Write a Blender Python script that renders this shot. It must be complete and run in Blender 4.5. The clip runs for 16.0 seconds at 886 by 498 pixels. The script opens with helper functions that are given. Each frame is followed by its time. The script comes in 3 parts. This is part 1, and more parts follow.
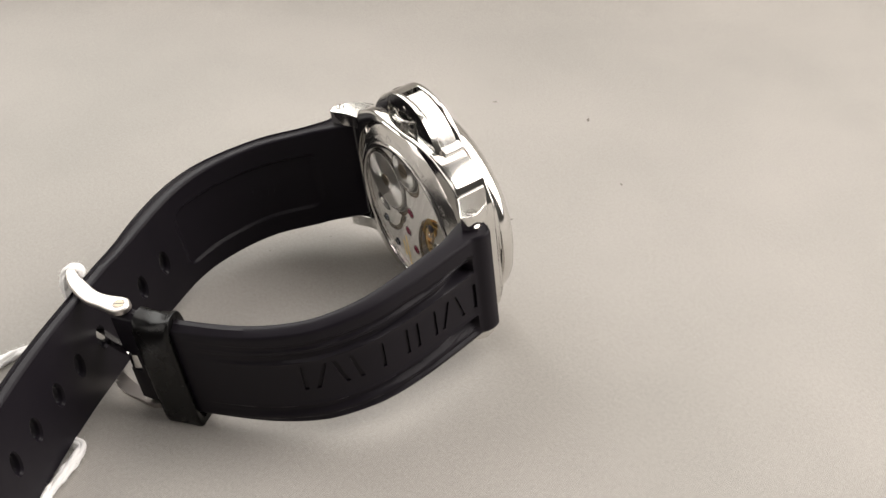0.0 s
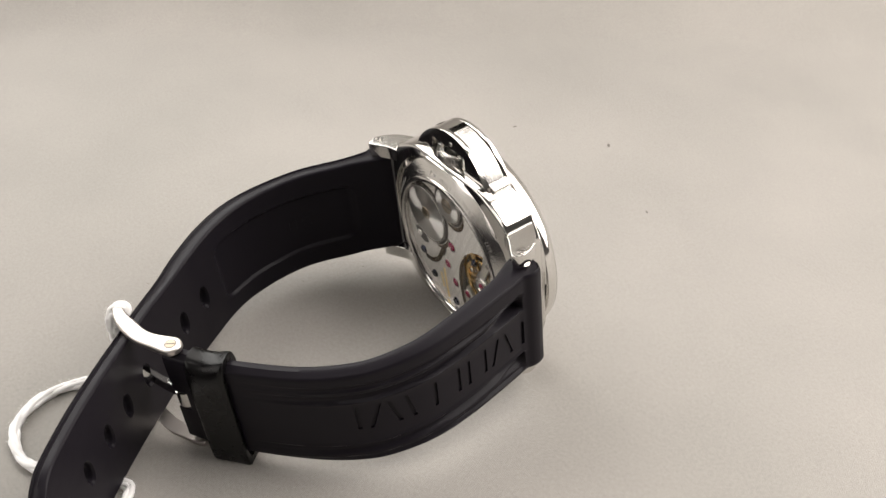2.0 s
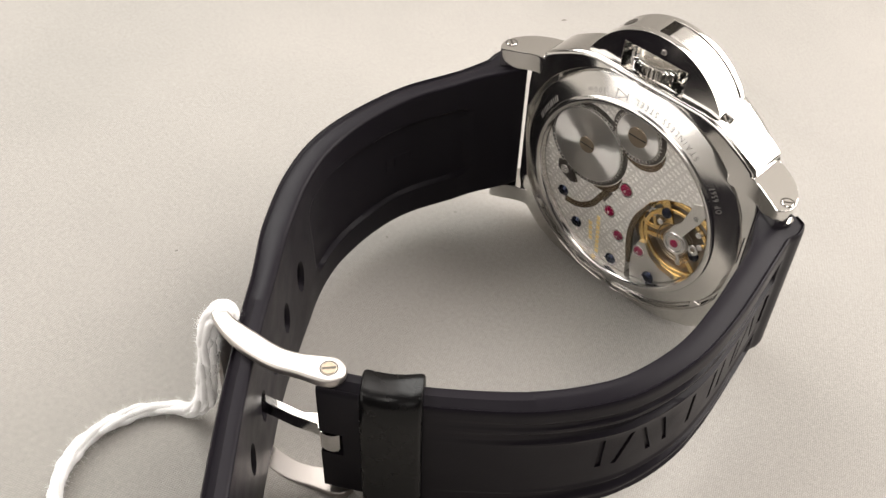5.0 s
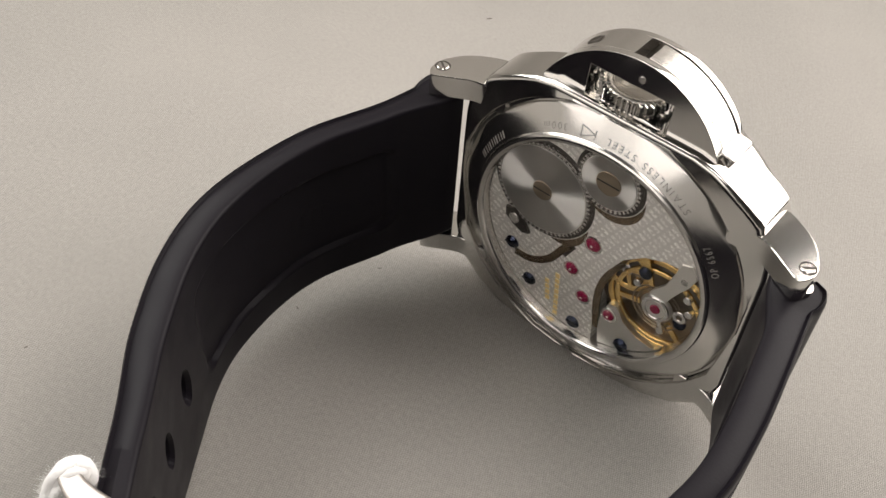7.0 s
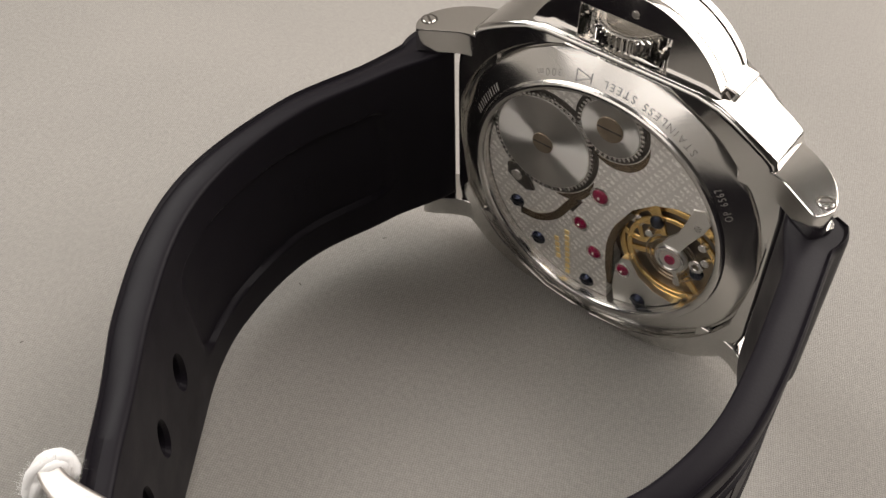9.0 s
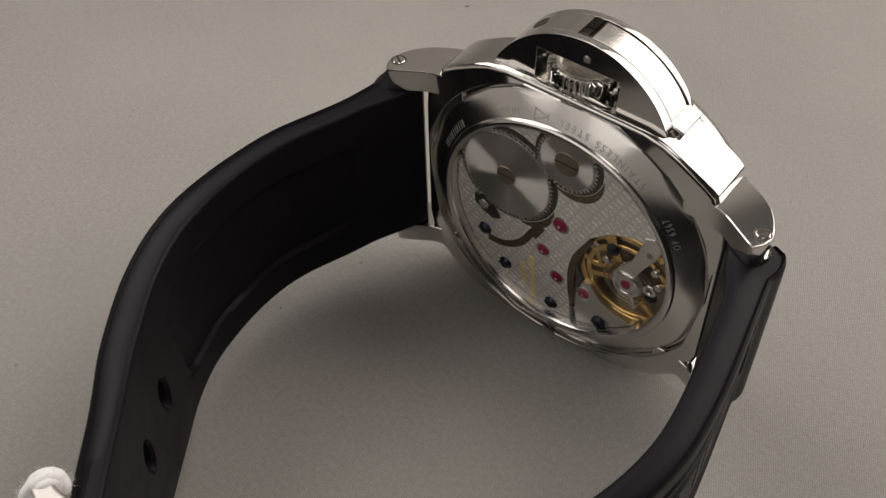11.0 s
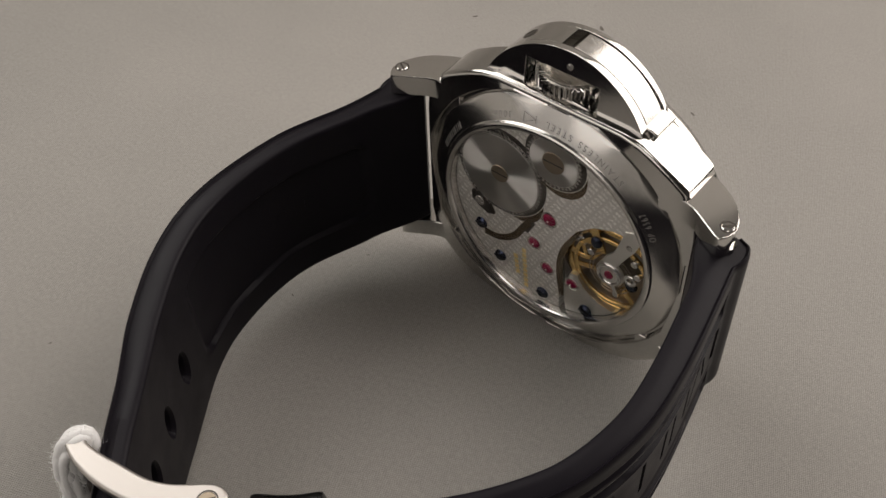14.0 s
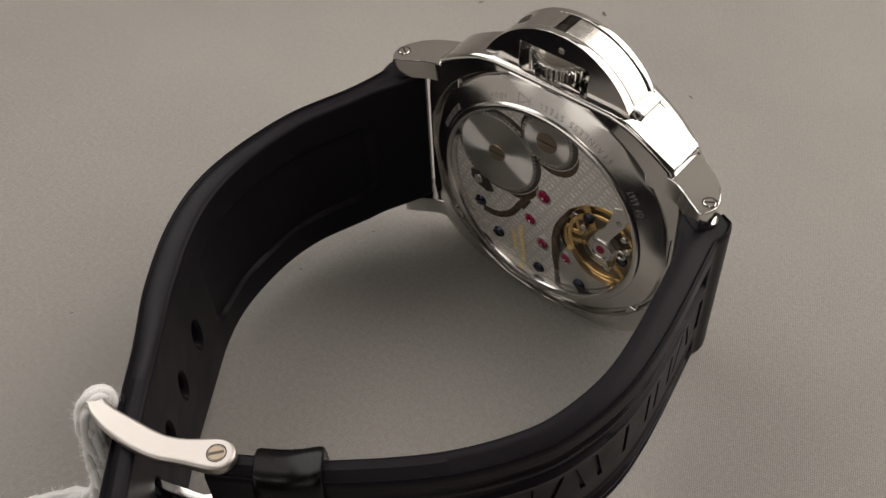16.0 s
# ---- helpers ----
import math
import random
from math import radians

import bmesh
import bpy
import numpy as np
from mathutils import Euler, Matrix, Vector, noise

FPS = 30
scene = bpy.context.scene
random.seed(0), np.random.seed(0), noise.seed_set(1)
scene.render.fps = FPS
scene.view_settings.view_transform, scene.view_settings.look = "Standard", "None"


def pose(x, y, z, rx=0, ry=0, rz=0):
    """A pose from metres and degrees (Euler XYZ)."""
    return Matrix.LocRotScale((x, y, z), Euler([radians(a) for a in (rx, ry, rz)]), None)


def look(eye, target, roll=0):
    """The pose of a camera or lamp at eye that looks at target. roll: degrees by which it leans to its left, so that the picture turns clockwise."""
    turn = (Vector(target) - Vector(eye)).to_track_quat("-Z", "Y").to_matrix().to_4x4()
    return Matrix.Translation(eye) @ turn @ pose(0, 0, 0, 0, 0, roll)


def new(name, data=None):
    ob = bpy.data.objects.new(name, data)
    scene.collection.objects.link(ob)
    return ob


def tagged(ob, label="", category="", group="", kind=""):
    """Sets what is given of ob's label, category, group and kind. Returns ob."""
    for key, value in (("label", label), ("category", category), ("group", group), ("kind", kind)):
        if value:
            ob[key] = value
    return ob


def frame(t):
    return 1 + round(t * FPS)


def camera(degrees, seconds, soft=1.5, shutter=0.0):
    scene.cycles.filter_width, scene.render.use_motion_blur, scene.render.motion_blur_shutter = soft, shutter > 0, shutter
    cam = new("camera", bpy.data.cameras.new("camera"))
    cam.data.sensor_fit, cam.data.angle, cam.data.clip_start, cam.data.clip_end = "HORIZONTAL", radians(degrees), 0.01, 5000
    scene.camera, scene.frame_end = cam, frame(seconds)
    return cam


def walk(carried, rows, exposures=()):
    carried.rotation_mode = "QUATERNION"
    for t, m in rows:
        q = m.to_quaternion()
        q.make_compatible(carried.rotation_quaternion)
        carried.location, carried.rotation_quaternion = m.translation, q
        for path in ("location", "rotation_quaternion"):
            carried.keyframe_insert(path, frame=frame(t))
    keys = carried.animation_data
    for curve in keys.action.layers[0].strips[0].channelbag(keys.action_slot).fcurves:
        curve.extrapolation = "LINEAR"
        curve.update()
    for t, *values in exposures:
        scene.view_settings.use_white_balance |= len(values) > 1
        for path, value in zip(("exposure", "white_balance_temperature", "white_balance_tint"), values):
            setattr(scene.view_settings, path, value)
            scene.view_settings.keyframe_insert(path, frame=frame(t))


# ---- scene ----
cam = camera(46.2, 16.0, soft=1.5, shutter=0.0)
# seconds, place in metres, turn in degrees
ROWS = [
    (0, 0.14492, -0.09210, 0.14016, 53.365, -2.171, 56.530),
    (0.5, 0.14313, -0.09362, 0.14007, 53.275, -2.385, 56.364),
    (1, 0.14282, -0.09497, 0.14101, 53.396, -2.530, 56.172),
    (1.5, 0.14128, -0.09701, 0.14497, 53.523, -2.728, 56.019),
    (2, 0.13319, -0.10242, 0.14464, 53.509, -3.246, 55.063),
    (2.5, 0.11570, -0.11123, 0.13716, 52.216, -4.334, 52.429),
    (3, 0.10077, -0.11776, 0.13301, 51.302, -5.583, 50.791),
    (3.5, 0.08781, -0.12060, 0.12994, 50.292, -6.605, 49.494),
    (3.7, 0.08282, -0.12087, 0.12658, 49.713, -6.844, 49.066),
    (5.8, 0.04301, -0.10595, 0.10668, 47.979, -9.938, 41.909),
    (6, 0.04037, -0.10292, 0.10513, 47.761, -9.917, 41.349),
    (6.5, 0.03596, -0.09605, 0.10041, 47.476, -10.223, 39.572),
    (7, 0.03343, -0.09201, 0.09979, 47.987, -10.444, 39.000),
    (7.5, 0.03338, -0.08896, 0.10076, 48.139, -9.989, 39.167),
    (8, 0.03485, -0.08815, 0.09625, 48.164, -7.995, 40.298),
    (8.5, 0.03306, -0.08606, 0.09452, 47.568, -6.489, 39.305),
    (9, 0.03579, -0.08617, 0.09550, 46.869, -6.036, 38.066),
    (9.5, 0.03786, -0.08563, 0.09788, 46.823, -5.869, 38.441),
    (10, 0.03677, -0.08671, 0.09760, 47.082, -5.788, 38.119),
    (10.2, 0.03747, -0.08663, 0.09841, 47.113, -5.841, 37.600),
    (12.3, 0.04315, -0.09106, 0.10500, 47.997, -5.983, 38.273),
    (12.5, 0.04377, -0.09051, 0.10488, 47.952, -5.548, 38.585),
    (13, 0.04422, -0.09042, 0.10496, 47.818, -5.318, 38.640),
    (13.5, 0.04539, -0.09047, 0.10559, 47.751, -5.399, 38.601),
    (14, 0.04816, -0.09394, 0.10865, 47.746, -5.556, 38.966),
    (14.5, 0.04963, -0.09570, 0.10991, 47.541, -5.729, 39.150),
    (15, 0.05159, -0.09742, 0.11148, 47.449, -5.801, 39.373),
    (15.5, 0.05272, -0.09785, 0.11266, 47.174, -5.482, 39.626),
    (16, 0.05365, -0.09732, 0.11251, 46.881, -5.030, 39.808),
]
EXPOSURES = [(0, -0.02, 6500, 10), (1.5, -0.02, 6500, 10), (2.5, 0.13, 6500, 10), (3.5, 0.36, 6500, 10), (6, 0.18, 6500, 10), (7, -0.22, 6540, 10), (8, -0.15, 6560, 10), (9, -0.42, 6600, 11), (9.5, -0.8, 6620, 11), (10, -0.97, 6640, 12), (12.5, -1.0, 6640, 11), (16, -0.98, 6640, 11)]
walk(cam, [(t, pose(x, y, z, rx, ry, rz)) for t, x, y, z, rx, ry, rz in ROWS], EXPOSURES)

# ---- light ----
world = bpy.data.worlds.new("room_light")
scene.world = world
world.use_nodes = True
world.node_tree.nodes["Background"].inputs["Color"].default_value = (1.0, 0.95, 0.9, 1)
world.node_tree.nodes["Background"].inputs["Strength"].default_value = 0.05


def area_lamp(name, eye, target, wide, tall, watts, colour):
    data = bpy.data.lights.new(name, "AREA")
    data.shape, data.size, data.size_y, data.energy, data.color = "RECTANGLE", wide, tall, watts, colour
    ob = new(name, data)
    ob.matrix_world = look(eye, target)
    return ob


WARM = (1.0, 0.94, 0.885)
COOLER = (0.968, 0.95, 0.905)


def toward(azimuth, elevation, far):
    a, e = radians(azimuth), radians(elevation)
    return (far * math.cos(a) * math.cos(e), far * math.sin(a) * math.cos(e), far * math.sin(e))


area_lamp("light_box", toward(60, 40, 0.52), (0, 0, 0), 0.44, 0.7, 5.4, WARM)
area_lamp("desk_lamp", (-0.15, 0.06, 0.43), (-0.09, 0.04, 0), 0.24, 0.24, 0.55, WARM)
# Soft side light, added unseen for the buckle, string and left cloth.
area_lamp("side_fill", toward(190, 40, 0.8), (0, 0, 0), 0.7, 0.5, 5.8, COOLER)
area_lamp("ceiling_lamp", toward(-62, 60, 0.7), (0, 0, 0), 0.2, 0.2, 0.6, WARM)
# Unseen soft panel, added low in front to brighten the caseback and movement.
area_lamp("front_fill", toward(-106, 18, 0.9), (0, 0, 0), 1.0, 0.5, 2.9, WARM)

# ---- materials ----


def material(name, colour, rough=0.5, metal=0.0, coat=0.0):
    m = bpy.data.materials.new(name)
    m.use_nodes = True
    b = m.node_tree.nodes["Principled BSDF"]
    b.inputs["Base Color"].default_value = (*colour, 1)
    b.inputs["Roughness"].default_value = rough
    b.inputs["Metallic"].default_value = metal
    b.inputs["Coat Weight"].default_value = coat
    return m


def node(m, kind, **values):
    n = m.node_tree.nodes.new(kind)
    for key, value in values.items():
        n.inputs[key.replace("_", " ")].default_value = value
    return n


def link(m, a, out, b, into):
    m.node_tree.links.new(a.outputs[out], b.inputs[into])


def wear(m, scale, low, high, bump=0.0, fine=None, stretch=(1, 1, 1)):
    """Uneven gloss and a fine relief on a plain material."""
    b = m.node_tree.nodes["Principled BSDF"]
    at = node(m, "ShaderNodeTexCoord")
    mp = node(m, "ShaderNodeMapping", Scale=stretch)
    link(m, at, "Object", mp, "Vector")
    n = node(m, "ShaderNodeTexNoise", Scale=scale, Detail=5.0)
    link(m, mp, "Vector", n, "Vector")
    r = node(m, "ShaderNodeMapRange", To_Min=low, To_Max=high)
    link(m, n, "Fac", r, "Value")
    link(m, r, "Result", b, "Roughness")
    if bump:
        f = node(m, "ShaderNodeTexNoise", Scale=fine or scale * 6, Detail=3.0)
        link(m, mp, "Vector", f, "Vector")
        u = node(m, "ShaderNodeBump", Strength=bump, Distance=0.00005)
        link(m, f, "Fac", u, "Height")
        link(m, u, "Normal", b, "Normal")
    return m


def weave(m, vector, period):
    """The height of a plain weave over flat coordinates, 0 to 1."""
    split = node(m, "ShaderNodeSeparateXYZ")
    link(m, vector, "Vector", split, "Vector")
    waves = []
    for axis in "XY":
        k = node(m, "ShaderNodeMath")
        k.operation = "MULTIPLY"
        k.inputs[1].default_value = math.tau / period
        link(m, split, axis, k, 0)
        w = node(m, "ShaderNodeMath")
        w.operation = "SINE"
        link(m, k, 0, w, 0)
        waves.append(w)
    out = node(m, "ShaderNodeMath")
    out.operation = "MULTIPLY"
    link(m, waves[0], 0, out, 0)
    link(m, waves[1], 0, out, 1)
    r = node(m, "ShaderNodeMapRange", From_Min=-1.0, From_Max=1.0)
    link(m, out, 0, r, "Value")
    return r


def cloth_material():
    m = material("grey_woven_cloth", (0.42, 0.4, 0.37), 0.9)
    b = m.node_tree.nodes["Principled BSDF"]
    at = node(m, "ShaderNodeTexCoord")
    mp = node(m, "ShaderNodeMapping", Rotation=(0, 0, radians(20)))
    link(m, at, "Object", mp, "Vector")
    warp = node(m, "ShaderNodeTexNoise", Scale=800.0, Detail=5.0, Roughness=0.75)
    link(m, mp, "Vector", warp, "Vector")
    shift = node(m, "ShaderNodeVectorMath")
    shift.operation = "MULTIPLY_ADD"
    shift.inputs[1].default_value = (0.0007, 0.0007, 0)
    link(m, warp, "Color", shift, 0)
    link(m, mp, "Vector", shift, 2)
    height = weave(m, shift, 0.0004)
    stain = node(m, "ShaderNodeTexNoise", Scale=14.0, Detail=4.0)
    link(m, at, "Object", stain, "Vector")
    fibre = node(m, "ShaderNodeTexNoise", Scale=1500.0, Detail=3.0, Roughness=0.7)
    link(m, at, "Object", fibre, "Vector")
    a = node(m, "ShaderNodeMix", Factor=0.5)
    a.data_type = "RGBA"
    a.inputs[6].default_value = (0.33, 0.307, 0.283, 1)
    a.inputs[7].default_value = (0.478, 0.45, 0.42, 1)
    link(m, height, "Result", a, 0)
    c = node(m, "ShaderNodeMix")
    c.data_type, c.blend_type = "RGBA", "MULTIPLY"
    c.inputs[0].default_value = 1.0
    link(m, a, 2, c, 6)
    tone = node(m, "ShaderNodeValToRGB")
    tone.color_ramp.elements[0].position, tone.color_ramp.elements[1].position = 0.3, 0.7
    tone.color_ramp.elements[0].color = (0.66, 0.68, 0.675, 1)
    tone.color_ramp.elements[1].color = (1, 1, 1, 1)
    mixed = node(m, "ShaderNodeMath")
    mixed.operation = "MULTIPLY_ADD"
    mixed.inputs[1].default_value = 0.5
    link(m, fibre, "Fac", mixed, 0)
    half = node(m, "ShaderNodeMath")
    half.operation = "MULTIPLY"
    half.inputs[1].default_value = 0.5
    link(m, stain, "Fac", half, 0)
    link(m, half, 0, mixed, 2)
    link(m, mixed, 0, tone, "Fac")
    link(m, tone, "Color", c, 7)
    link(m, c, 2, b, "Base Color")
    bump = node(m, "ShaderNodeBump", Strength=0.5, Distance=0.00008)
    link(m, height, "Result", bump, "Height")
    link(m, bump, "Normal", b, "Normal")
    b.inputs["Sheen Weight"].default_value = 0.15
    return m


def turned(m, amount):
    """Circular brushing about the middle of a wheel."""
    b = m.node_tree.nodes["Principled BSDF"]
    t = node(m, "ShaderNodeTangent")
    t.direction_type, t.axis = "RADIAL", "Y"
    link(m, t, "Tangent", b, "Tangent")
    b.inputs["Anisotropic"].default_value = amount
    return m


def plate_material():
    """Bridge with slanting rows of tiny engraved marks."""
    m = material("engraved_rhodium", (0.58, 0.55, 0.51), 0.6, 1.0)
    b = m.node_tree.nodes["Principled BSDF"]
    at = node(m, "ShaderNodeTexCoord")
    split = node(m, "ShaderNodeSeparateXYZ")
    link(m, at, "Object", split, "Vector")
    flat = node(m, "ShaderNodeCombineXYZ")
    link(m, split, "X", flat, "X")
    link(m, split, "Z", flat, "Y")
    mp = node(m, "ShaderNodeMapping", Rotation=(0, 0, radians(-62)), Scale=(1000, 1000, 1000))
    link(m, flat, "Vector", mp, "Vector")
    brick = node(m, "ShaderNodeTexBrick", Scale=1.0, Mortar_Size=0.2, Mortar_Smooth=0.1, Brick_Width=0.85, Row_Height=1.55)
    brick.inputs["Color1"].default_value, brick.inputs["Color2"].default_value = (1, 1, 1, 1), (0.55, 0.55, 0.55, 1)
    brick.inputs["Mortar"].default_value = (0, 0, 0, 1)
    link(m, mp, "Vector", brick, "Vector")
    glyph = node(m, "ShaderNodeTexNoise", Scale=2.9, Detail=1.5)
    link(m, mp, "Vector", glyph, "Vector")
    cutoff = node(m, "ShaderNodeMapRange", From_Min=0.44, From_Max=0.5)
    link(m, glyph, "Fac", cutoff, "Value")
    mark = node(m, "ShaderNodeMath")
    mark.operation = "MULTIPLY"
    link(m, brick, "Color", mark, 0)
    link(m, cutoff, "Result", mark, 1)
    mix = node(m, "ShaderNodeMix")
    mix.data_type = "RGBA"
    mix.inputs[6].default_value, mix.inputs[7].default_value = (0.72, 0.69, 0.65, 1), (1.0, 0.98, 0.94, 1)
    link(m, mark, 0, mix, 0)
    link(m, mix, 2, b, "Base Color")
    bump = node(m, "ShaderNodeBump", Strength=0.5, Distance=0.00003)
    link(m, mark, 0, bump, "Height")
    link(m, bump, "Normal", b, "Normal")
    return m


STEEL = wear(material("polished_steel", (0.74, 0.725, 0.7), 0.12, 1.0), 120, 0.09, 0.15, 0.02, 700)
SATIN = wear(material("caseback_steel", (0.74, 0.72, 0.69), 0.2, 1.0), 200, 0.17, 0.23, 0.015, 900)
BRUSHED = wear(material("brushed_steel", (0.72, 0.7, 0.67), 0.25, 1.0), 300, 0.2, 0.32, 0.12, 1500, (1, 14, 1))
BUCKLE = wear(material("satin_buckle_steel", (0.58, 0.54, 0.51), 0.4, 1.0), 300, 0.36, 0.46, 0.1, 1500, (1, 1, 10))
RUBBER = wear(material("black_rubber", (0.0105, 0.0088, 0.0122), 0.4), 250, 0.26, 0.5, 0.25, 4000)
GLOSSY = wear(material("glossy_black_rubber", (0.003, 0.0028, 0.003), 0.25), 250, 0.2, 0.36, 0.2, 2000)
STRING = wear(material("white_cotton", (0.96, 0.95, 0.94), 0.9), 2000, 0.8, 0.95, 0.8, 5000)
STRING.node_tree.nodes["Principled BSDF"].inputs["Sheen Weight"].default_value = 0.8
for black in (RUBBER, GLOSSY):
    black.node_tree.nodes["Principled BSDF"].inputs["IOR"].default_value = 1.22 if black is RUBBER else 1.32
# Dark metal; it also stands for shade in slots, pockets and recesses.
DARK = wear(material("dark_steel_and_shade", (0.10, 0.09, 0.08), 0.4, 1.0), 300, 0.3, 0.5)
PLATE = plate_material()
BRIDGE = wear(material("plain_rhodium", (0.74, 0.72, 0.68), 0.3, 1.0), 500, 0.26, 0.38)
WHEEL = turned(wear(material("snailed_steel", (0.6, 0.58, 0.55), 0.5, 1.0), 600, 0.46, 0.52), 1.0)
GOLD = wear(material("gilt_brass", (0.88, 0.61, 0.24), 0.2, 1.0), 500, 0.18, 0.32)
BRASSY = wear(material("brown_steel", (0.34, 0.28, 0.21), 0.3, 1.0), 400, 0.25, 0.4)
GILT = material("gilt_lettering", (1.0, 0.82, 0.42), 0.55, 1.0)
BRONZE = wear(material("dark_bronze", (0.24, 0.18, 0.12), 0.25, 1.0), 400, 0.16, 0.3)
RUBY = material("ruby", (0.15, 0.005, 0.028), 0.05)
BLUED = material("blued_steel", (0.03, 0.035, 0.06), 0.14, 1.0)
DIAL = material("black_dial", (0.01, 0.01, 0.01), 0.5)
ENGRAVED = material("engraving", (0.5, 0.48, 0.46), 0.75, 1.0)
FLECK = material("dark_lint", (0.15, 0.135, 0.12), 0.95)
GLASS = material("sapphire_glass", (1, 1, 1), 0.0)
GLASS.node_tree.nodes["Principled BSDF"].inputs["Transmission Weight"].default_value = 1.0
GLASS.node_tree.nodes["Principled BSDF"].inputs["IOR"].default_value = 1.2

# ---- helpers for shapes ----
K = 0.00107  # metres for one unit of the watch's own plan


def flat_normals(ob):
    """Keeps broad faces flat beside their rounded edges."""
    ob.modifiers.new("normals", "WEIGHTED_NORMAL").keep_sharp = True


def part(name, bm, mat, parent, label="", smooth=35):
    """Links a bmesh, drawn in the watch's own units, as one mesh object under its parent."""
    bmesh.ops.scale(bm, vec=(K, K, K), verts=bm.verts)
    bmesh.ops.recalc_face_normals(bm, faces=bm.faces)
    me = bpy.data.meshes.new(name)
    for f in bm.faces:
        f.smooth = True
    for e in bm.edges:
        e.smooth = len(e.link_faces) == 2 and e.calc_face_angle(0) < radians(smooth)
    bm.to_mesh(me)
    bm.free()
    me.materials.append(mat)
    ob = new(name, me)
    flat_normals(ob)
    if parent:
        ob.parent = parent
    if label:
        ob["label"] = label
    return ob


def prism(bm, outline, axis, low, high, bevel=0.0, segments=2):
    """Extrudes an outline along axis x, y or z; the outline's pairs are the two other axes in order."""
    k = "xyz".index(axis)

    def put(p, h):
        q = list(p)
        q.insert(k, h)
        return bm.verts.new(q)

    a, b = [put(p, low) for p in outline], [put(p, high) for p in outline]
    n = len(outline)
    faces = [bm.faces.new(a), bm.faces.new(list(reversed(b)))]
    faces += [bm.faces.new((a[i], b[i], b[(i + 1) % n], a[(i + 1) % n])) for i in range(n)]
    if bevel:
        caps = set(faces[:2])
        edges = {e for f in caps for e in f.edges}
        bmesh.ops.recalc_face_normals(bm, faces=faces)
        bmesh.ops.bevel(bm, geom=list(edges), offset=bevel, segments=segments, profile=0.6, affect="EDGES", clamp_overlap=True)
    return bm


def lathe(bm, profile, centre=(0, 0), axis="y", steps=96, closed=False, start=0.0, sweep=360.0):
    """Turns a profile of (radius, height) pairs about an axis through centre."""
    rings = []
    full = sweep >= 360
    for i in range(steps if full else steps + 1):
        a = radians(start + sweep * i / steps)
        ring = []
        for r, h in profile:
            u, v = centre[0] + r * math.cos(a), centre[1] + r * math.sin(a)
            ring.append(bm.verts.new((u, h, v) if axis == "y" else (u, v, h) if axis == "z" else (h, u, v)))
        rings.append(ring)
    m = len(profile)
    for i in range(len(rings) if full else len(rings) - 1):
        p, q = rings[i], rings[(i + 1) % len(rings)]
        for j in range(m if closed else m - 1):
            bm.faces.new((p[j], p[(j + 1) % m], q[(j + 1) % m], q[j]))
    bmesh.ops.remove_doubles(bm, verts=bm.verts, dist=1e-5)
    return bm


def disc(bm, x, z, radius, y0, y1, steps=32, bevel=0.06):
    """A round plate with a softened rim, its face at y0."""
    return lathe(bm, [(0, y0), (radius - bevel, y0), (radius, y0 + bevel), (radius, y1), (0, y1)], (x, z), "y", steps)


def spline(points, step):
    """Even steps along a smooth line through points: places and tangents."""
    pts = [Vector(p) for p in points]
    pts = [2 * pts[0] - pts[1], *pts, 2 * pts[-1] - pts[-2]]
    fine = []
    for i in range(1, len(pts) - 2):
        a, b, c, d = pts[i - 1 : i + 3]
        for j in range(24):
            t = j / 24
            fine.append(0.5 * ((2 * b) + (c - a) * t + (2 * a - 5 * b + 4 * c - d) * t * t + (3 * b - a - 3 * c + d) * t**3))
    fine.append(pts[-2])
    far = [0.0]
    for a, b in zip(fine, fine[1:]):
        far.append(far[-1] + (b - a).length)
    count = max(2, round(far[-1] / step))
    out, k = [], 0
    for i in range(count + 1):
        s = far[-1] * i / count
        while k < len(far) - 2 and far[k + 1] < s:
            k += 1
        w = (s - far[k]) / max(far[k + 1] - far[k], 1e-9)
        out.append((s, fine[k].lerp(fine[k + 1], w)))
    res = []
    for i, (s, p) in enumerate(out):
        a, b = out[max(i - 1, 0)][1], out[min(i + 1, count)][1]
        res.append((s, p, (b - a).normalized()))
    return res


def tube(bm, points, radius, step=0.5, sides=8):
    """A round cord along points in space."""
    rings = []
    side = None
    for s, p, t in spline(points, step):
        side = (side or t.orthogonal()).cross(t).cross(t) * -1 if side else t.orthogonal()
        side.normalize()
        up = t.cross(side)
        rings.append([bm.verts.new(p + radius * (side * math.cos(a) + up * math.sin(a))) for a in (math.tau * i / sides for i in range(sides))])
    for p, q in zip(rings, rings[1:]):
        for i in range(sides):
            bm.faces.new((p[i], p[(i + 1) % sides], q[(i + 1) % sides], q[i]))
    bm.faces.new(rings[0])
    bm.faces.new(list(reversed(rings[-1])))
    return bm


# ---- table ----
CLOTH = cloth_material()


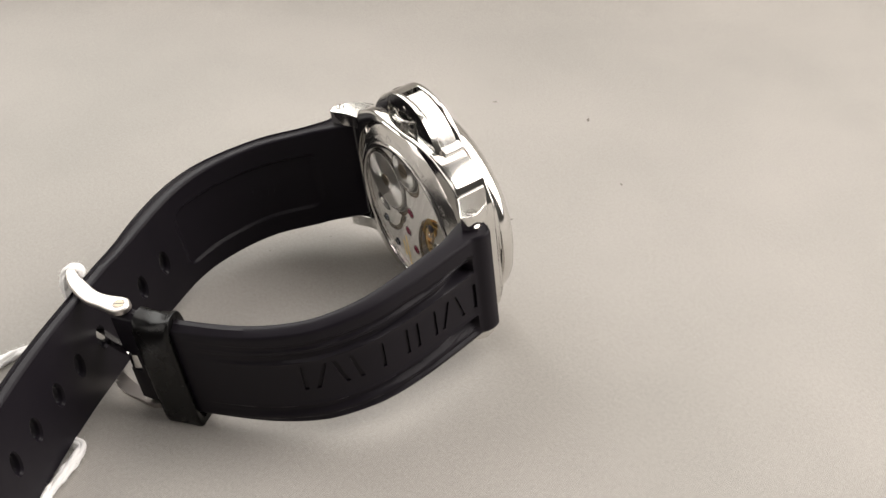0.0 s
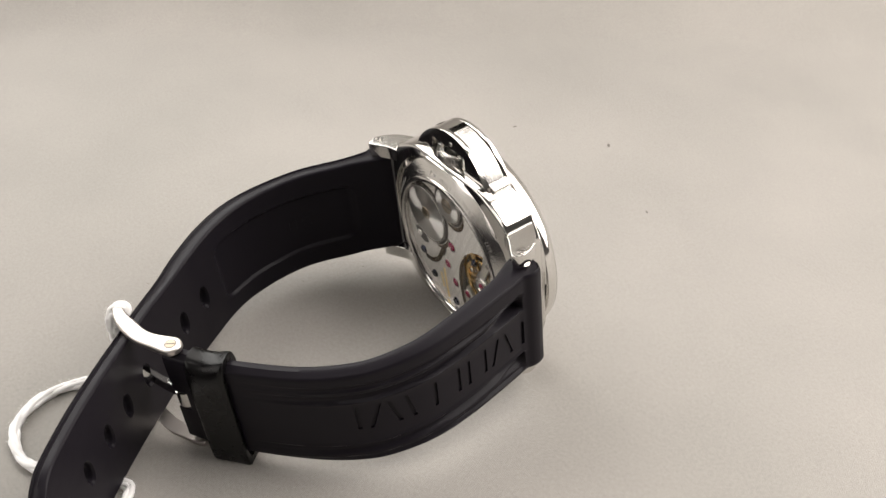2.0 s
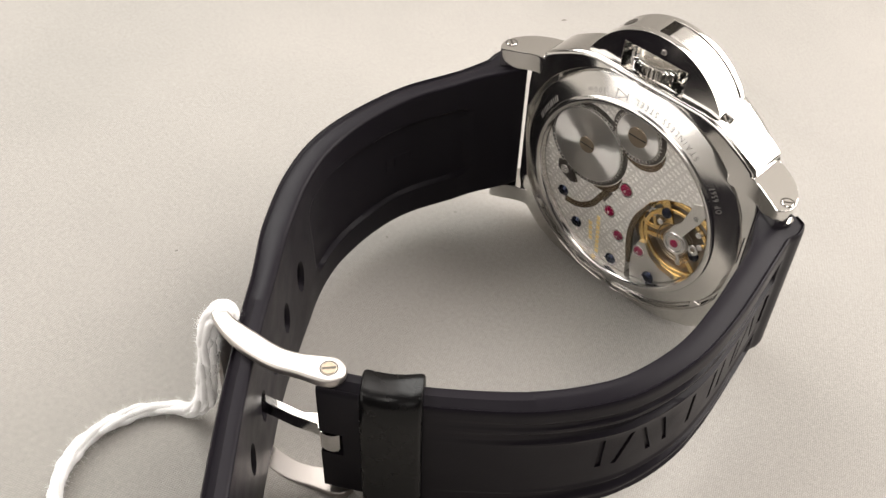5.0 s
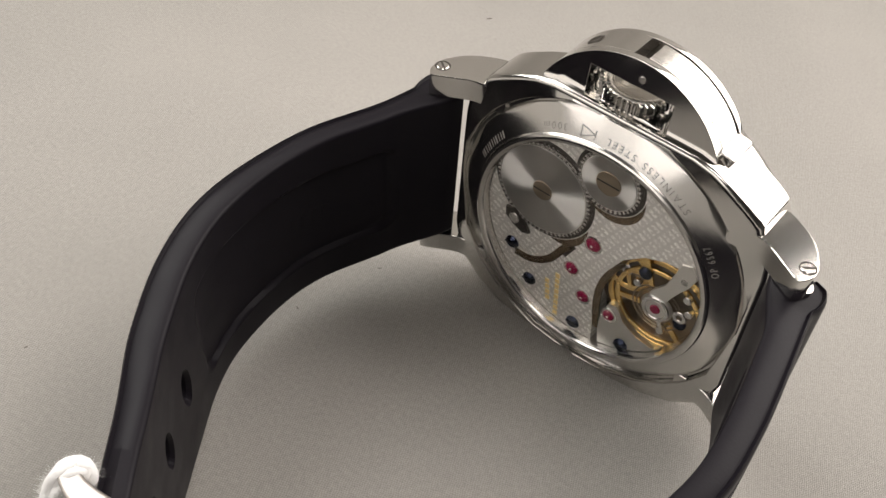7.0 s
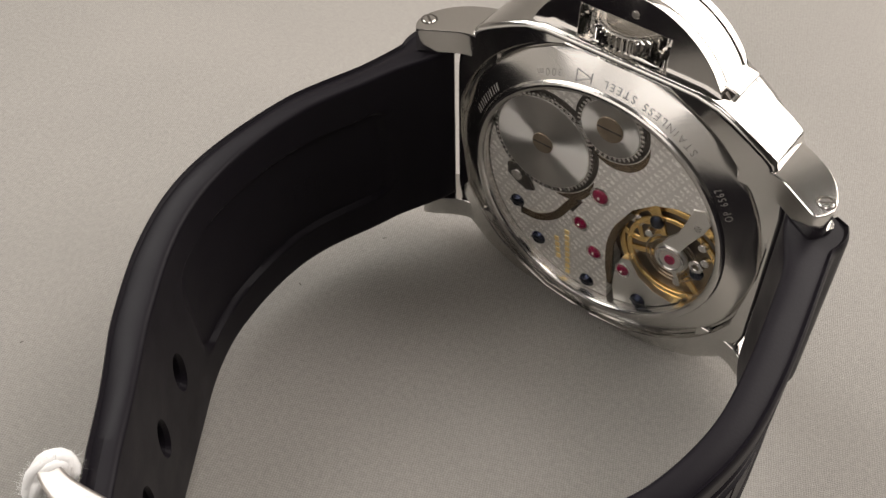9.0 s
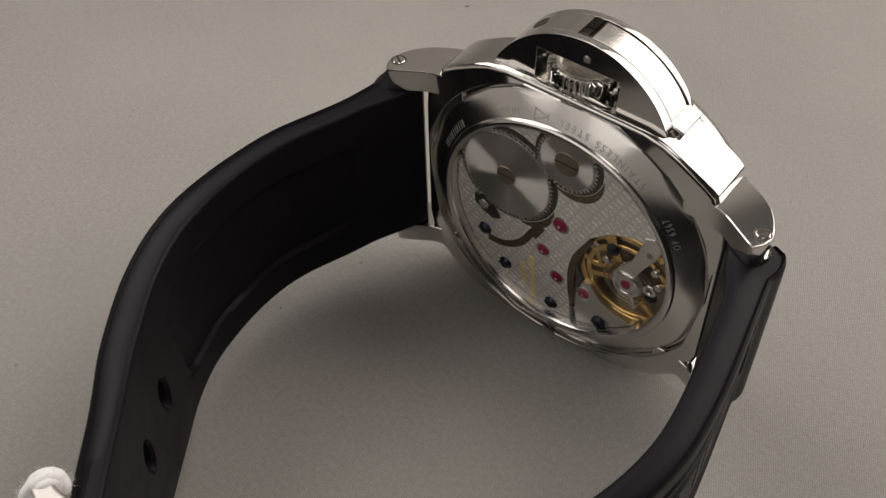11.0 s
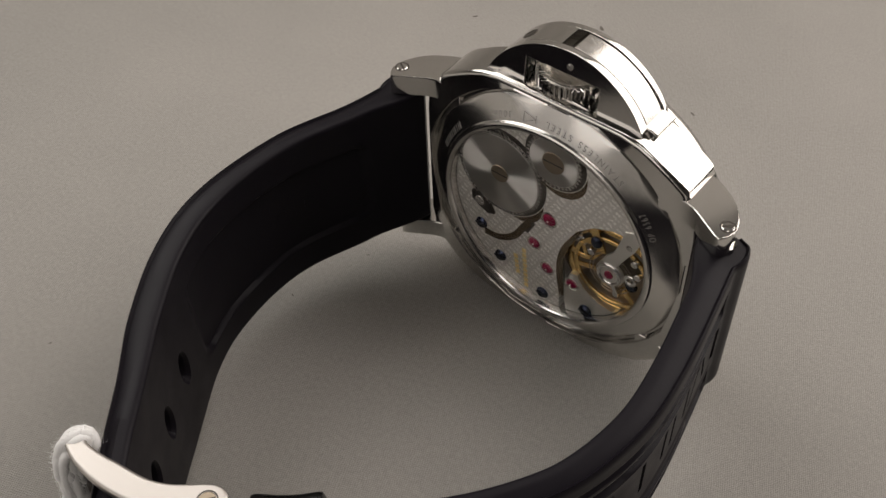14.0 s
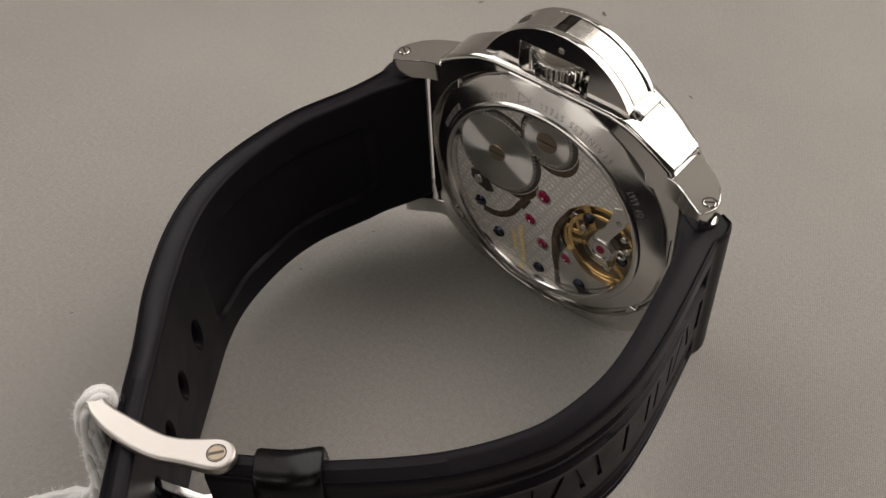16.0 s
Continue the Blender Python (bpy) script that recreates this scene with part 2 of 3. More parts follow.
def build_table():
    """The cloth lies flat, then sweeps up behind the watch along a slanting line."""
    bm = bmesh.new()
    back = Vector((-0.87, 0.48, 0)).normalized()
    along = Vector((0.48, 0.87, 0)).normalized()
    far, radius = 0.140, 0.05
    profile = [(-0.9, 0.0), (-0.5, 0), (-0.1, 0), (far, 0.0)]
    profile += [(far + radius * math.sin(a), radius * (1 - math.cos(a))) for a in (radians(d) for d in range(10, 91, 10))]
    # the raised cloth is high on one side and slopes down to the other
    # height added out of view: greys the lugs' reflections, lets the side light past
    spans = [(-0.9, 0.07), (-0.5, 0.07), (-0.1, 0.07), (-0.05, 0.12), (-0.01, 0.24), (0.03, 0.33), (0.1, 0.36), (0.5, 0.36), (0.9, 0.36)]
    rows = [[bm.verts.new(back * d + along * w + Vector((0, 0, z))) for w, top in spans] for d, z in profile]
    for out, over in ((0, 0), (0.004, 0.004), (0.05, 0.004)):
        rows.append([bm.verts.new(back * (far + radius + out) + along * w + Vector((0, 0, top + over))) for w, top in spans])
    for a, b in zip(rows, rows[1:]):
        for i in range(len(spans) - 1):
            bm.faces.new((a[i], a[i + 1], b[i + 1], b[i]))
    bmesh.ops.scale(bm, vec=(1 / K,) * 3, verts=bm.verts)
    ob = part("ground", bm, CLOTH, None, smooth=60)
    return tagged(ob, "grey woven cloth spread flat over the table and sweeping up behind", "tablecloth", kind="structure")


build_table()

WALL = wear(material("grey_room_paint", (0.3, 0.29, 0.275), 0.8), 3, 0.7, 0.9, 0.1, 60)


def build_room():
    """Plain walls, floor and ceiling that close the place round the table."""
    far, low, high, thick = 1.6, -0.76, 1.7, 0.1
    for name, (x0, x1), (y0, y1), (z0, z1) in (
        ("wall_north", (-far, far), (far, far + thick), (low, high)), ("wall_south", (-far, far), (-far - thick, -far), (low, high)),
        ("wall_east", (far, far + thick), (-far, far), (low, high)), ("wall_west", (-far - thick, -far), (-far, far), (low, high)),
        ("floor", (-far, far), (-far, far), (low - thick, low)), ("ceiling", (-far, far), (-far, far), (high, high + thick))):
        bm = prism(bmesh.new(), [(x0 / K, y0 / K), (x1 / K, y0 / K), (x1 / K, y1 / K), (x0 / K, y1 / K)], "z", z0 / K, z1 / K)
        tagged(part(name, bm, WALL, None), "plain grey painted room surface", name.split("_")[0], kind="structure")


build_room()

# ---- the watch ----
watch = new("wristwatch")
watch.empty_display_size = 0.01
TURN = Matrix(((0.99921, -0.00295, -0.03953), (-0.00295, 0.98895, -0.14822), (0.03953, 0.14822, 0.98816))).to_4x4()
watch.matrix_world = Matrix.Translation((0, 0, 0.01982)) @ TURN
tagged(watch, "steel wristwatch with black rubber strap standing on its side", "wristwatch")


HALF = [(19.3, 0), (19.3, 5), (19.25, 9), (19.05, 10.8), (18.4, 12.2), (17.6, 13.5), (17.2, 14.3), (17.0, 14.85), (16.6, 15.25), (15.9, 15.75), (15.0, 16.3), (14.0, 16.85), (12.6, 17.6), (10.8, 18.4), (8.5, 18.9), (6, 18.95), (0, 18.95)]
LOWER = [(0, -19.9), (6, -19.6), (10.8, -18.6), (14.5, -16.9), (17.2, -14.6), (18.6, -12.4), (19.3, -9)]
CUSHION = HALF + [(-x, z) for x, z in reversed(HALF[:-1])] + [(-x, z) for x, z in reversed(LOWER[1:])] + LOWER


def section(at_y, most, shrink):
    """The cushion's outline, held inside a circle and drawn in a little."""
    out = []
    for x, z in CUSHION:
        r = math.hypot(x, z)
        k = min(r * shrink, most) / r
        out.append((x * k, at_y, z * k))
    return out


def loft(bm, rows):
    made = [[bm.verts.new(p) for p in row] for row in rows]
    n = len(made[0])
    for a, b in zip(made, made[1:]):
        for i in range(n):
            bm.faces.new((a[i], a[(i + 1) % n], b[(i + 1) % n], b[i]))
    bm.faces.new(made[0])
    bm.faces.new(list(reversed(made[-1])))
    return bm


def ring_height(radius):
    """The slope of the caseback ring between its lip and the flats."""
    return 0.34 + 0.5 * (radius - 15.55)


def build_case():
    front = [section(3.1, 19.0, 0.96), section(1.75, 19.05, 0.961), section(1.45, 19.2, 0.963), section(1.66, 30, 0.966), section(1.68, 30, 0.974), section(1.73, 30, 0.983), section(1.84, 30, 0.992), section(2.05, 30, 0.9985)]
    rows = front + [section(2.4, 30, 1.0), section(4.4, 30, 1.0), section(7.6, 30, 1.0), section(7.9, 30, 0.985), section(8.3, 21.0, 0.985), section(8.7, 20.3, 1.0)]
    bm = loft(bmesh.new(), rows)
    part("case", bm, STEEL, watch, "polished cushion-shaped steel case", smooth=36)
    part("bezel", lathe(bmesh.new(), [(16.0, 8.6), (19.9, 8.6), (19.95, 9.8), (19.6, 10.8), (18.0, 12.0), (16.8, 12.3), (16.0, 12.0)], closed=True, steps=128), STEEL, watch, "polished round steel bezel")
    part("dial", disc(bmesh.new(), 0, 0, 16.4, 10.9, 10.2, 64), DIAL, watch, "black dial")
    part("crystal", lathe(bmesh.new(), [(0, 12.5), (10, 12.35), (16.2, 12.0), (16.2, 11.4), (0, 11.6)], steps=64), GLASS, watch).visible_shadow = False
    # caseback: a rounded lip, a sloping ring, and twelve flats cut round its rim
    bm = bmesh.new()
    rings = []
    for i in range(360):
        a = math.tau * i / 360
        turn = math.cos((a - radians(88.4)) % radians(30) - radians(15))
        crease = min(18.4, 6.205 / (0.85 * turn - 0.5))
        edge = max(ring_height(18.42), 1.065 + 0.85 * (18.42 * turn - 17.3))
        row = [(14.42, 0.8), (14.45, 0.35), (14.55, 0.12), (14.72, -0.02), (14.95, -0.07), (15.18, -0.03), (15.38, 0.09), (15.5, 0.24), (15.56, ring_height(15.56)), (crease, ring_height(crease))]
        row += [(18.42, edge), (18.56, edge + 0.16), (18.56, 2.5), (18.2, 2.6)]
        rings.append([bm.verts.new((r * math.cos(a), y, r * math.sin(a))) for r, y in row])
    for p, q in zip(rings, rings[1:] + rings[:1]):
        for j in range(len(p) - 1):
            bm.faces.new((p[j], p[j + 1], q[j + 1], q[j]))
    back = part("caseback", bm, SATIN, watch, "polished steel caseback ring with engraving", smooth=19)
    steps = [(18.4, 2.1), (18.85, 2.12), (18.93, 2.2), (18.93, 2.5), (18.75, 2.56), (18.75, 2.66), (19.2, 2.7), (19.3, 2.78), (19.3, 3.05), (19.0, 3.16), (18.4, 3.2)]
    part("step_ring", lathe(bmesh.new(), steps, closed=True, steps=160), STEEL, watch, smooth=30)
    part("back_glass", lathe(bmesh.new(), [(0, 0.3), (14.56, 0.3), (14.56, 0.8), (0, 0.8)], steps=96), GLASS, watch, "clear sapphire window").visible_shadow = False
    return back


caseback = build_case()


def slotted(bm, x, y, z, radius, up, tilt):
    """A round screw head along z; returns the outline of a slot across it."""
    lathe(bm, [(0, z - 0.5 * up), (radius, z - 0.5 * up), (radius, z - 0.08 * up), (radius - 0.1, z), (0.001, z)], (x, y), "z", 28)
    c, k = math.cos(tilt), math.sin(tilt)
    w, l = 0.14, radius * 0.86
    cut = [(x + c * a - k * b, y + k * a + c * b) for a, b in ((-l, -w), (l, -w), (l, w), (-l, w))]
    return cut


def build_lugs():
    under = [p[:2] for q, p, t in spline([(14.0, 1.72, 0), (16.2, 1.68, 0), (17.6, 1.5, 0), (18.8, 1.05, 0), (20.4, 0.1, 0), (22.2, -0.95, 0)], 0.5)]
    over = [p[:2] for q, p, t in spline([(22.6, -1.05, 0), (23.4, 0.2, 0), (23.2, 2.2, 0), (21.8, 4.5, 0), (19.6, 6.2, 0), (17.2, 7.2, 0), (14.0, 7.4, 0)], 0.5)]
    side = [tuple(p) for p in under + over]
    for sx in (1, -1):
        for sz in (1, -1):
            outline = [(sx * x, y) for x, y in side]
            lug = part("lug", prism(bmesh.new(), outline, "z", *sorted((sz * 11.15, sz * 14.0)), 0.2, 3), STEEL, watch)
            bm = bmesh.new()
            cut = slotted(bm, sx * 22.5, 1.1, 14.08 * sz, 0.72, sz, 0.6 * sx)
            screw = part("lug_screw", bm, STEEL, lug, "slotted steel screw")
            # dark bar on the head stands for the slot's shade
            part("slot", prism(bmesh.new(), cut, "z", *sorted((sz * 13.9, sz * 14.095))), DARK, screw)
            ring = [(0.72, 13.95 * sz), (0.72, 14.013 * sz), (0.9, 14.013 * sz), (0.9, 13.95 * sz)]
            part("screw_seat", lathe(bmesh.new(), ring, (sx * 22.5, 1.1), "z", 28, closed=True), DARK, lug)
        part("lug_bar", lathe(bmesh.new(), [(0, -11.5), (0.9, -11.5), (0.9, 11.5), (0, 11.5)], (sx * 22.9, 1.3), "z", 20), STEEL, watch)


build_lugs()


def arc(radius, start, end, steps, centre=(0, 13.7)):
    return [(centre[0] + radius * math.cos(radians(start + (end - start) * i / steps)), centre[1] + radius * math.sin(radians(start + (end - start) * i / steps))) for i in range(steps + 1)]


def build_guard():
    left, right, top = -5.3, 4.5, 22.3
    outer = arc(11.5, 165, 15, 60)
    notch = arc(11.5, 165, 97, 26) + arc(9.9, 96.9, 89.1, 6) + arc(10.4, 89, 20.1, 28) + arc(11.5, 20, 15, 2)
    base = [(11.1, 16.6), (right, 16.6), (right, top), (left, top), (left, 16.6), (-11.1, 16.6)]
    bm = bmesh.new()
    prism(bm, outer + base, "y", 2.7, 4.1, 0.22)
    for v in bm.verts:
        if v.co.y < 3.2:
            v.co.y += 0.07 * (v.co.z - 17.5)
    prism(bm, notch + base, "y", 4.1, 7.5)
    prism(bm, outer + base, "y", 7.5, 8.3, 0.2)
    guard = part("crown_guard", bm, STEEL, watch, "half-moon steel crown guard", smooth=25)
    bm = prism(bmesh.new(), arc(11.47, 89, 27, 36) + arc(10.45, 27, 89, 36), "y", 4.2, 7.28, 0.1)
    lever = part("lever", bm, BRUSHED, guard, "satin steel locking lever", smooth=25)
    # dark plate in the slot stands for the shade at its bottom
    part("slot_shade", prism(bmesh.new(), arc(9.98, 96.6, 89.4, 6) + arc(9.7, 89.4, 96.6, 6), "y", 4.15, 7.45), DARK, guard, "dark plate for the shade in the lever slot")
    tab = [(r * math.cos(radians(d)), 13.7 + r * math.sin(radians(d))) for r, d in ((10.5, 29), (11.42, 29.5), (11.6, 27.5), (12.2, 25.6), (12.5, 24.2), (12.55, 22.8), (12.3, 21.4), (11.6, 20.4), (10.6, 20.2))]
    part("lever_tab", prism(bmesh.new(), tab, "y", 3.95, 8.0, 0.22, 3), BRUSHED, lever, smooth=50)
    # dark block in place of the shaded recess under the tab
    part("hinge_shade", prism(bmesh.new(), [(9.6, 17.9), (10.4, 17.6), (11.0, 18.4), (10.4, 18.9)], "y", 3.3, 3.95, 0.05), DARK, guard)
    # the pin through the arch, and the small screw over the crown
    bm = bmesh.new()
    lathe(bm, [(0, 0.0), (0.6, 0.03), (0.75, 0.1), (0.95, 0.03), (0.95, -0.4), (0, -0.4)], (0, 0), "z", 24)
    bm.transform(Matrix.Translation((11.5 * math.cos(radians(126)), 5.9, 13.7 + 11.5 * math.sin(radians(126)))) @ Matrix.Rotation(radians(-36), 4, "Y"))
    part("guard_pin", bm, DARK, guard)
    part("guard_screw", disc(bmesh.new(), 0.5, 23.3, 0.4, 3.0, 3.4, 20), BRUSHED, guard)
    # crown with teeth and a dished top
    bm = bmesh.new()
    teeth = 40
    outline = []
    for i in range(teeth):
        for f, r in ((0, 3.7), (0.15, 3.7), (0.5, 4.22), (0.7, 4.22)):
            a = math.tau * (i + f) / teeth
            outline.append((-0.75 + r * math.cos(a), 5.8 + r * math.sin(a)))
    prism(bm, outline, "z", 19.5, 20.95, 0.1, 1)
    lathe(bm, [(0, 17.0), (2.9, 17.0), (2.9, 18.9), (3.3, 19.1), (3.3, 19.6), (0, 19.6)], (-0.75, 5.8), "z", 48)
    crown = part("crown", bm, STEEL, watch, "knurled steel winding crown")
    dish = [(0, 20.5), (1.0, 20.5), (1.25, 20.62), (2.6, 20.75), (3.2, 21.05), (3.35, 21.1), (3.55, 21.05), (3.6, 20.9), (0, 20.4)]
    part("crown_cap", lathe(bmesh.new(), dish, (-0.75, 5.8), "z", 48), BRUSHED, crown, "dished satin crown top")


build_guard()

# ---- movement ----


def toothed(x, z, radius, depth, teeth):
    out = []
    for i in range(teeth):
        for f, r in ((0, radius - depth), (0.3, radius - depth), (0.45, radius), (0.8, radius)):
            a = math.tau * (i + f) / teeth
            out.append((x + r * math.cos(a), z + r * math.sin(a)))
    return out


def rim(radius, start, end, steps):
    return [(radius * math.cos(radians(start + (end - start) * i / steps)), radius * math.sin(radians(start + (end - start) * i / steps))) for i in range(steps + 1)]


def build_movement():
    movement = part("mainplate", disc(bmesh.new(), 0, 0, 14.9, 3.2, 4.2, 96), DARK, watch, "dark movement main plate behind the glass")
    part("inner_wall", lathe(bmesh.new(), [(14.45, 0.75), (14.95, 0.75), (14.95, 3.3), (14.45, 3.3)], closed=True, steps=96), BRUSHED, watch, "steel inner wall of the case")
    edge = [(2.5, -11.4), (2.0, -8), (1.9, -5.2), (2.6, -2), (4.2, 1.2), (6.6, 3.4), (9, 4.4), (11.4, 4.7)]
    bridge = part("three_quarter_bridge", prism(bmesh.new(), rim(14.4, 20, 281, 110) + edge, "y", 1.5, 2.9, 0.12), PLATE, watch, "rhodium bridge with rows of engraved marks")
    lower = rim(14.35, 285, 322, 14) + [(10.6, -9.5), (8.2, -9.2), (6.2, -8.1), (5.0, -6.3), (3.9, -6.6), (3.3, -8.6), (3.2, -11.5)]
    part("pallet_bridge", prism(bmesh.new(), lower, "y", 1.55, 2.8, 0.12), BRIDGE, watch, "plain rhodium bridge")
    # a dark bronze strip standing for the shaded gap beside the balance
    left = [(p.x, p.y) for q, p, t in spline([(2.6, -11.6, 0), (2.0, -8.4, 0), (1.85, -5.4, 0), (2.3, -2.8, 0), (3.2, -0.8, 0), (4.4, 0.9, 0)], 0.5)]
    right = [(p.x, p.y) for q, p, t in spline([(3.3, -11.5, 0), (2.9, -8.4, 0), (2.75, -5.4, 0), (3.1, -3.1, 0), (3.8, -1.2, 0), (4.7, 0.6, 0)], 0.5)]
    part("channel_shade", prism(bmesh.new(), left + right[::-1], "y", 1.44, 1.6), BRONZE, bridge)
    # dark rings laid on the bridge for the shade of pockets round the winding wheels
    for x, z, r in ((-7.1, 4.9, 6.75), (0.6, 10.9, 4.35)):
        part("pocket_shade", lathe(bmesh.new(), [(r - 0.75, 1.47), (r - 0.05, 1.47), (r, 1.5), (r - 0.75, 1.5)], (x, z), closed=True, steps=72, start=0, sweep=360), DARK, bridge)
    for x, z, r, n in ((-7.1, 4.9, 6.3, 64), (0.6, 10.9, 3.9, 40)):
        wheel = part("winding_wheel", prism(bmesh.new(), toothed(x, z, r, 0.42, n), "y", 1.12, 1.46), BRUSHED, bridge, "toothed steel winding wheel")
        part("wheel_face", disc(bmesh.new(), x, z, r - 0.5, 1.03, 1.2, 72), WHEEL, wheel, "snailed steel face")
        big = 1.3 if r > 5 else 1.55
        part("wheel_screw", disc(bmesh.new(), x, z, big, 0.92, 1.1, 32), BRASSY, wheel, "slotted screw head")
        # no slot is cut: a dark bar across the head gives its shade
        part("screw_slot", prism(bmesh.new(), [(x - big * 0.9, z - 0.1), (x + big * 0.9, z - 0.1), (x + big * 0.9, z + 0.1), (x - big * 0.9, z + 0.1)], "y", 0.9, 1.0), DARK, wheel)
    # click beside the ratchet wheel
    part("click", prism(bmesh.new(), [(-11.6, -0.6), (-10.2, 0.0), (-8.6, -1.6), (-7.9, -2.9), (-8.9, -3.3), (-10.4, -2.7), (-11.5, -1.9)], "y", 1.1, 1.48, 0.1), DARK, bridge, "dark polished click")
    part("click_screw", disc(bmesh.new(), -10.2, -1.6, 0.75, 0.95, 1.3, 28), BRUSHED, bridge)
    groove = spline([(-9.6, -7.2, 0), (-7.2, -6.9, 0), (-4.9, -5.2, 0), (-3.4, -2.6, 0), (-2.6, -1.4, 0)], 0.4)
    bm = bmesh.new()
    up = [(p + Vector((-t.y, t.x, 0)) * 0.5)[:2] for q, p, t in groove]
    dn = [(p - Vector((-t.y, t.x, 0)) * 0.5)[:2] for q, p, t in groove]
    part("click_spring", prism(bm, up + dn[::-1], "y", 1.38, 1.52, 0.05), BRONZE, bridge)
    for x, z, r, lo, hi in ((0.6, 10.9, 4.45, -115, -5), (-7.1, 4.9, 6.85, -75, -20)):
        crescent = [(x + q * math.cos(radians(d)), z + q * math.sin(radians(d))) for q, d in [(r, lo + (hi - lo) * i / 20) for i in range(21)] + [(r + 0.95 * math.sin(math.pi * i / 20), hi + (lo - hi) * i / 20) for i in range(1, 20)]]
        part("bridge_recess", prism(bmesh.new(), crescent, "y", 1.45, 1.55, 0.03), BRONZE, bridge)
    # dark plate standing for the shade of the spring's recess
    part("spring_shade", prism(bmesh.new(), [(-3.9, -2.9), (-2.8, -3.4), (-1.7, -1.2), (-2.4, -0.6)], "y", 1.46, 1.55), DARK, bridge)
    for x, z, big in ((0.3, 0.9, 0.95), (-1.7, -4.5, 0.82), (0.5, -7.9, 0.82), (4.3, -8.3, 0.75)):
        jewel = part("ruby_jewel", lathe(bmesh.new(), [(0, 1.1), (big * 0.4, 1.12), (big * 0.75, 1.22), (big * 0.95, 1.36), (big, 1.46), (big, 1.6)], (x, z), steps=32), RUBY, bridge, "polished red jewel")
        part("jewel_setting", lathe(bmesh.new(), [(big, 1.42), (big + 0.12, 1.38), (big + 0.28, 1.44), (big + 0.28, 1.6), (big, 1.6)], (x, z), closed=True, steps=32), STEEL, jewel)
        part("jewel_hole", disc(bmesh.new(), x, z, 0.18, 1.06, 1.3, 14), BRUSHED, jewel)
    for x, z in ((-10.2, -6.1), (-7, -10.4), (0, -13.1), (6.7, -11.9)):
        screw = part("blued_screw", disc(bmesh.new(), x, z, 0.92, 1.12, 1.6, 28, 0.34), BLUED, bridge, "blued steel screw")
        # black bar in place of a shaded slot
        part("slot", prism(bmesh.new(), [(x - 0.85, z - 0.09), (x + 0.85, z - 0.09), (x + 0.85, z + 0.09), (x - 0.85, z + 0.09)], "y", 1.1, 1.3), DIAL, screw)
    # balance, sunk in its well, with the train wheel half under the bridge
    def ring(name, x, z, inner, outer, y0, y1, mat, parent, label="", steps=72):
        return part(name, lathe(bmesh.new(), [(inner, y0 + 0.08), (inner + 0.08, y0), (outer - 0.08, y0), (outer, y0 + 0.08), (outer, y1), (inner, y1)], (x, z), closed=True, steps=steps), mat, parent, label)

    def arm(name, x, z, angle, start, end, wide, narrow, y0, y1, mat, parent):
        c, k = math.cos(radians(angle)), math.sin(radians(angle))
        bar = [(x + c * a - k * b, z + k * a + c * b) for a, b in ((start, -wide), (end, -narrow), (end, narrow), (start, wide))]
        return part(name, prism(bmesh.new(), bar, "y", y0, y1, 0.06), mat, parent)

    part("balance_well", disc(bmesh.new(), 8.6, -3.0, 7.1, 2.85, 3.2, 64), BRASSY, watch, "brown steel floor of the balance well")
    train = ring("train_wheel", 4.7, -0.6, 2.2, 3.0, 2.3, 2.5, GOLD, watch, "gilt brass train wheel")
    for angle in (20, 110, 200, 290):
        arm("spoke", 4.7, -0.6, angle, 0.3, 2.4, 0.32, 0.24, 2.32, 2.48, GOLD, train)
    ring("wheel_hub", 4.7, -0.6, 0.25, 0.75, 2.2, 2.5, STEEL, train, steps=24)
    balance = ring("balance_wheel", 9.4, -3.2, 4.9, 5.5, 1.95, 2.35, GOLD, watch, "gilt brass balance wheel")
    for angle in (75, 195, 315):
        arm("spoke", 9.4, -3.2, angle, 0.5, 5.0, 0.42, 0.3, 2.0, 2.3, GOLD, balance)
    for i in range(12):
        a = math.tau * i / 12
        part("rim_screw", disc(bmesh.new(), 9.4 + 5.2 * math.cos(a), -3.2 + 5.2 * math.sin(a), 0.26, 1.88, 2.0, 12), GOLD, balance)
    for r in (1.5, 2.0, 2.5, 3.0):
        ring("hairspring", 9.4, -3.2, r, r + 0.16, 1.86, 1.98, BRASSY, balance, steps=48)
    ring("lower_rim", 9.4, -3.2, 5.95, 6.7, 2.3, 2.6, GOLD, watch, "gilt rim below the balance wheel")
    arm("gilt_bridge", 6.2, 3.4, -62, 0.0, 4.2, 0.75, 0.3, 1.75, 2.05, GOLD, watch)
    cock = [(12.9, 4.6), (11.9, 6.0), (10.8, 5.6), (10.3, 3.4), (9.7, 1.4), (8.7, 0.1), (8.2, -1.0), (10.4, -1.0), (11.0, 0.4), (11.6, 1.6), (12.3, 2.8)]
    bridge2 = part("balance_cock", prism(bmesh.new(), cock, "y", 1.3, 1.75, 0.14), BRIDGE, watch, "grey steel balance cock")
    part("cock_end", disc(bmesh.new(), 9.5, -2.7, 1.95, 1.25, 1.75, 48, 0.2), BRIDGE, bridge2)
    ring("regulator", 9.5, -2.7, 1.25, 1.75, 1.12, 1.3, STEEL, bridge2, "polished steel regulator ring", 48)
    arm("regulator_arm", 9.5, -2.7, -62, 1.6, 3.4, 0.3, 0.18, 1.15, 1.32, STEEL, bridge2)
    part("cock_jewel", disc(bmesh.new(), 9.5, -2.7, 0.62, 1.08, 1.3, 24), RUBY, bridge2, "polished red jewel")
    ring("stud", 12.4, -1.9, 0.35, 0.85, 1.2, 1.7, STEEL, bridge2, steps=24)
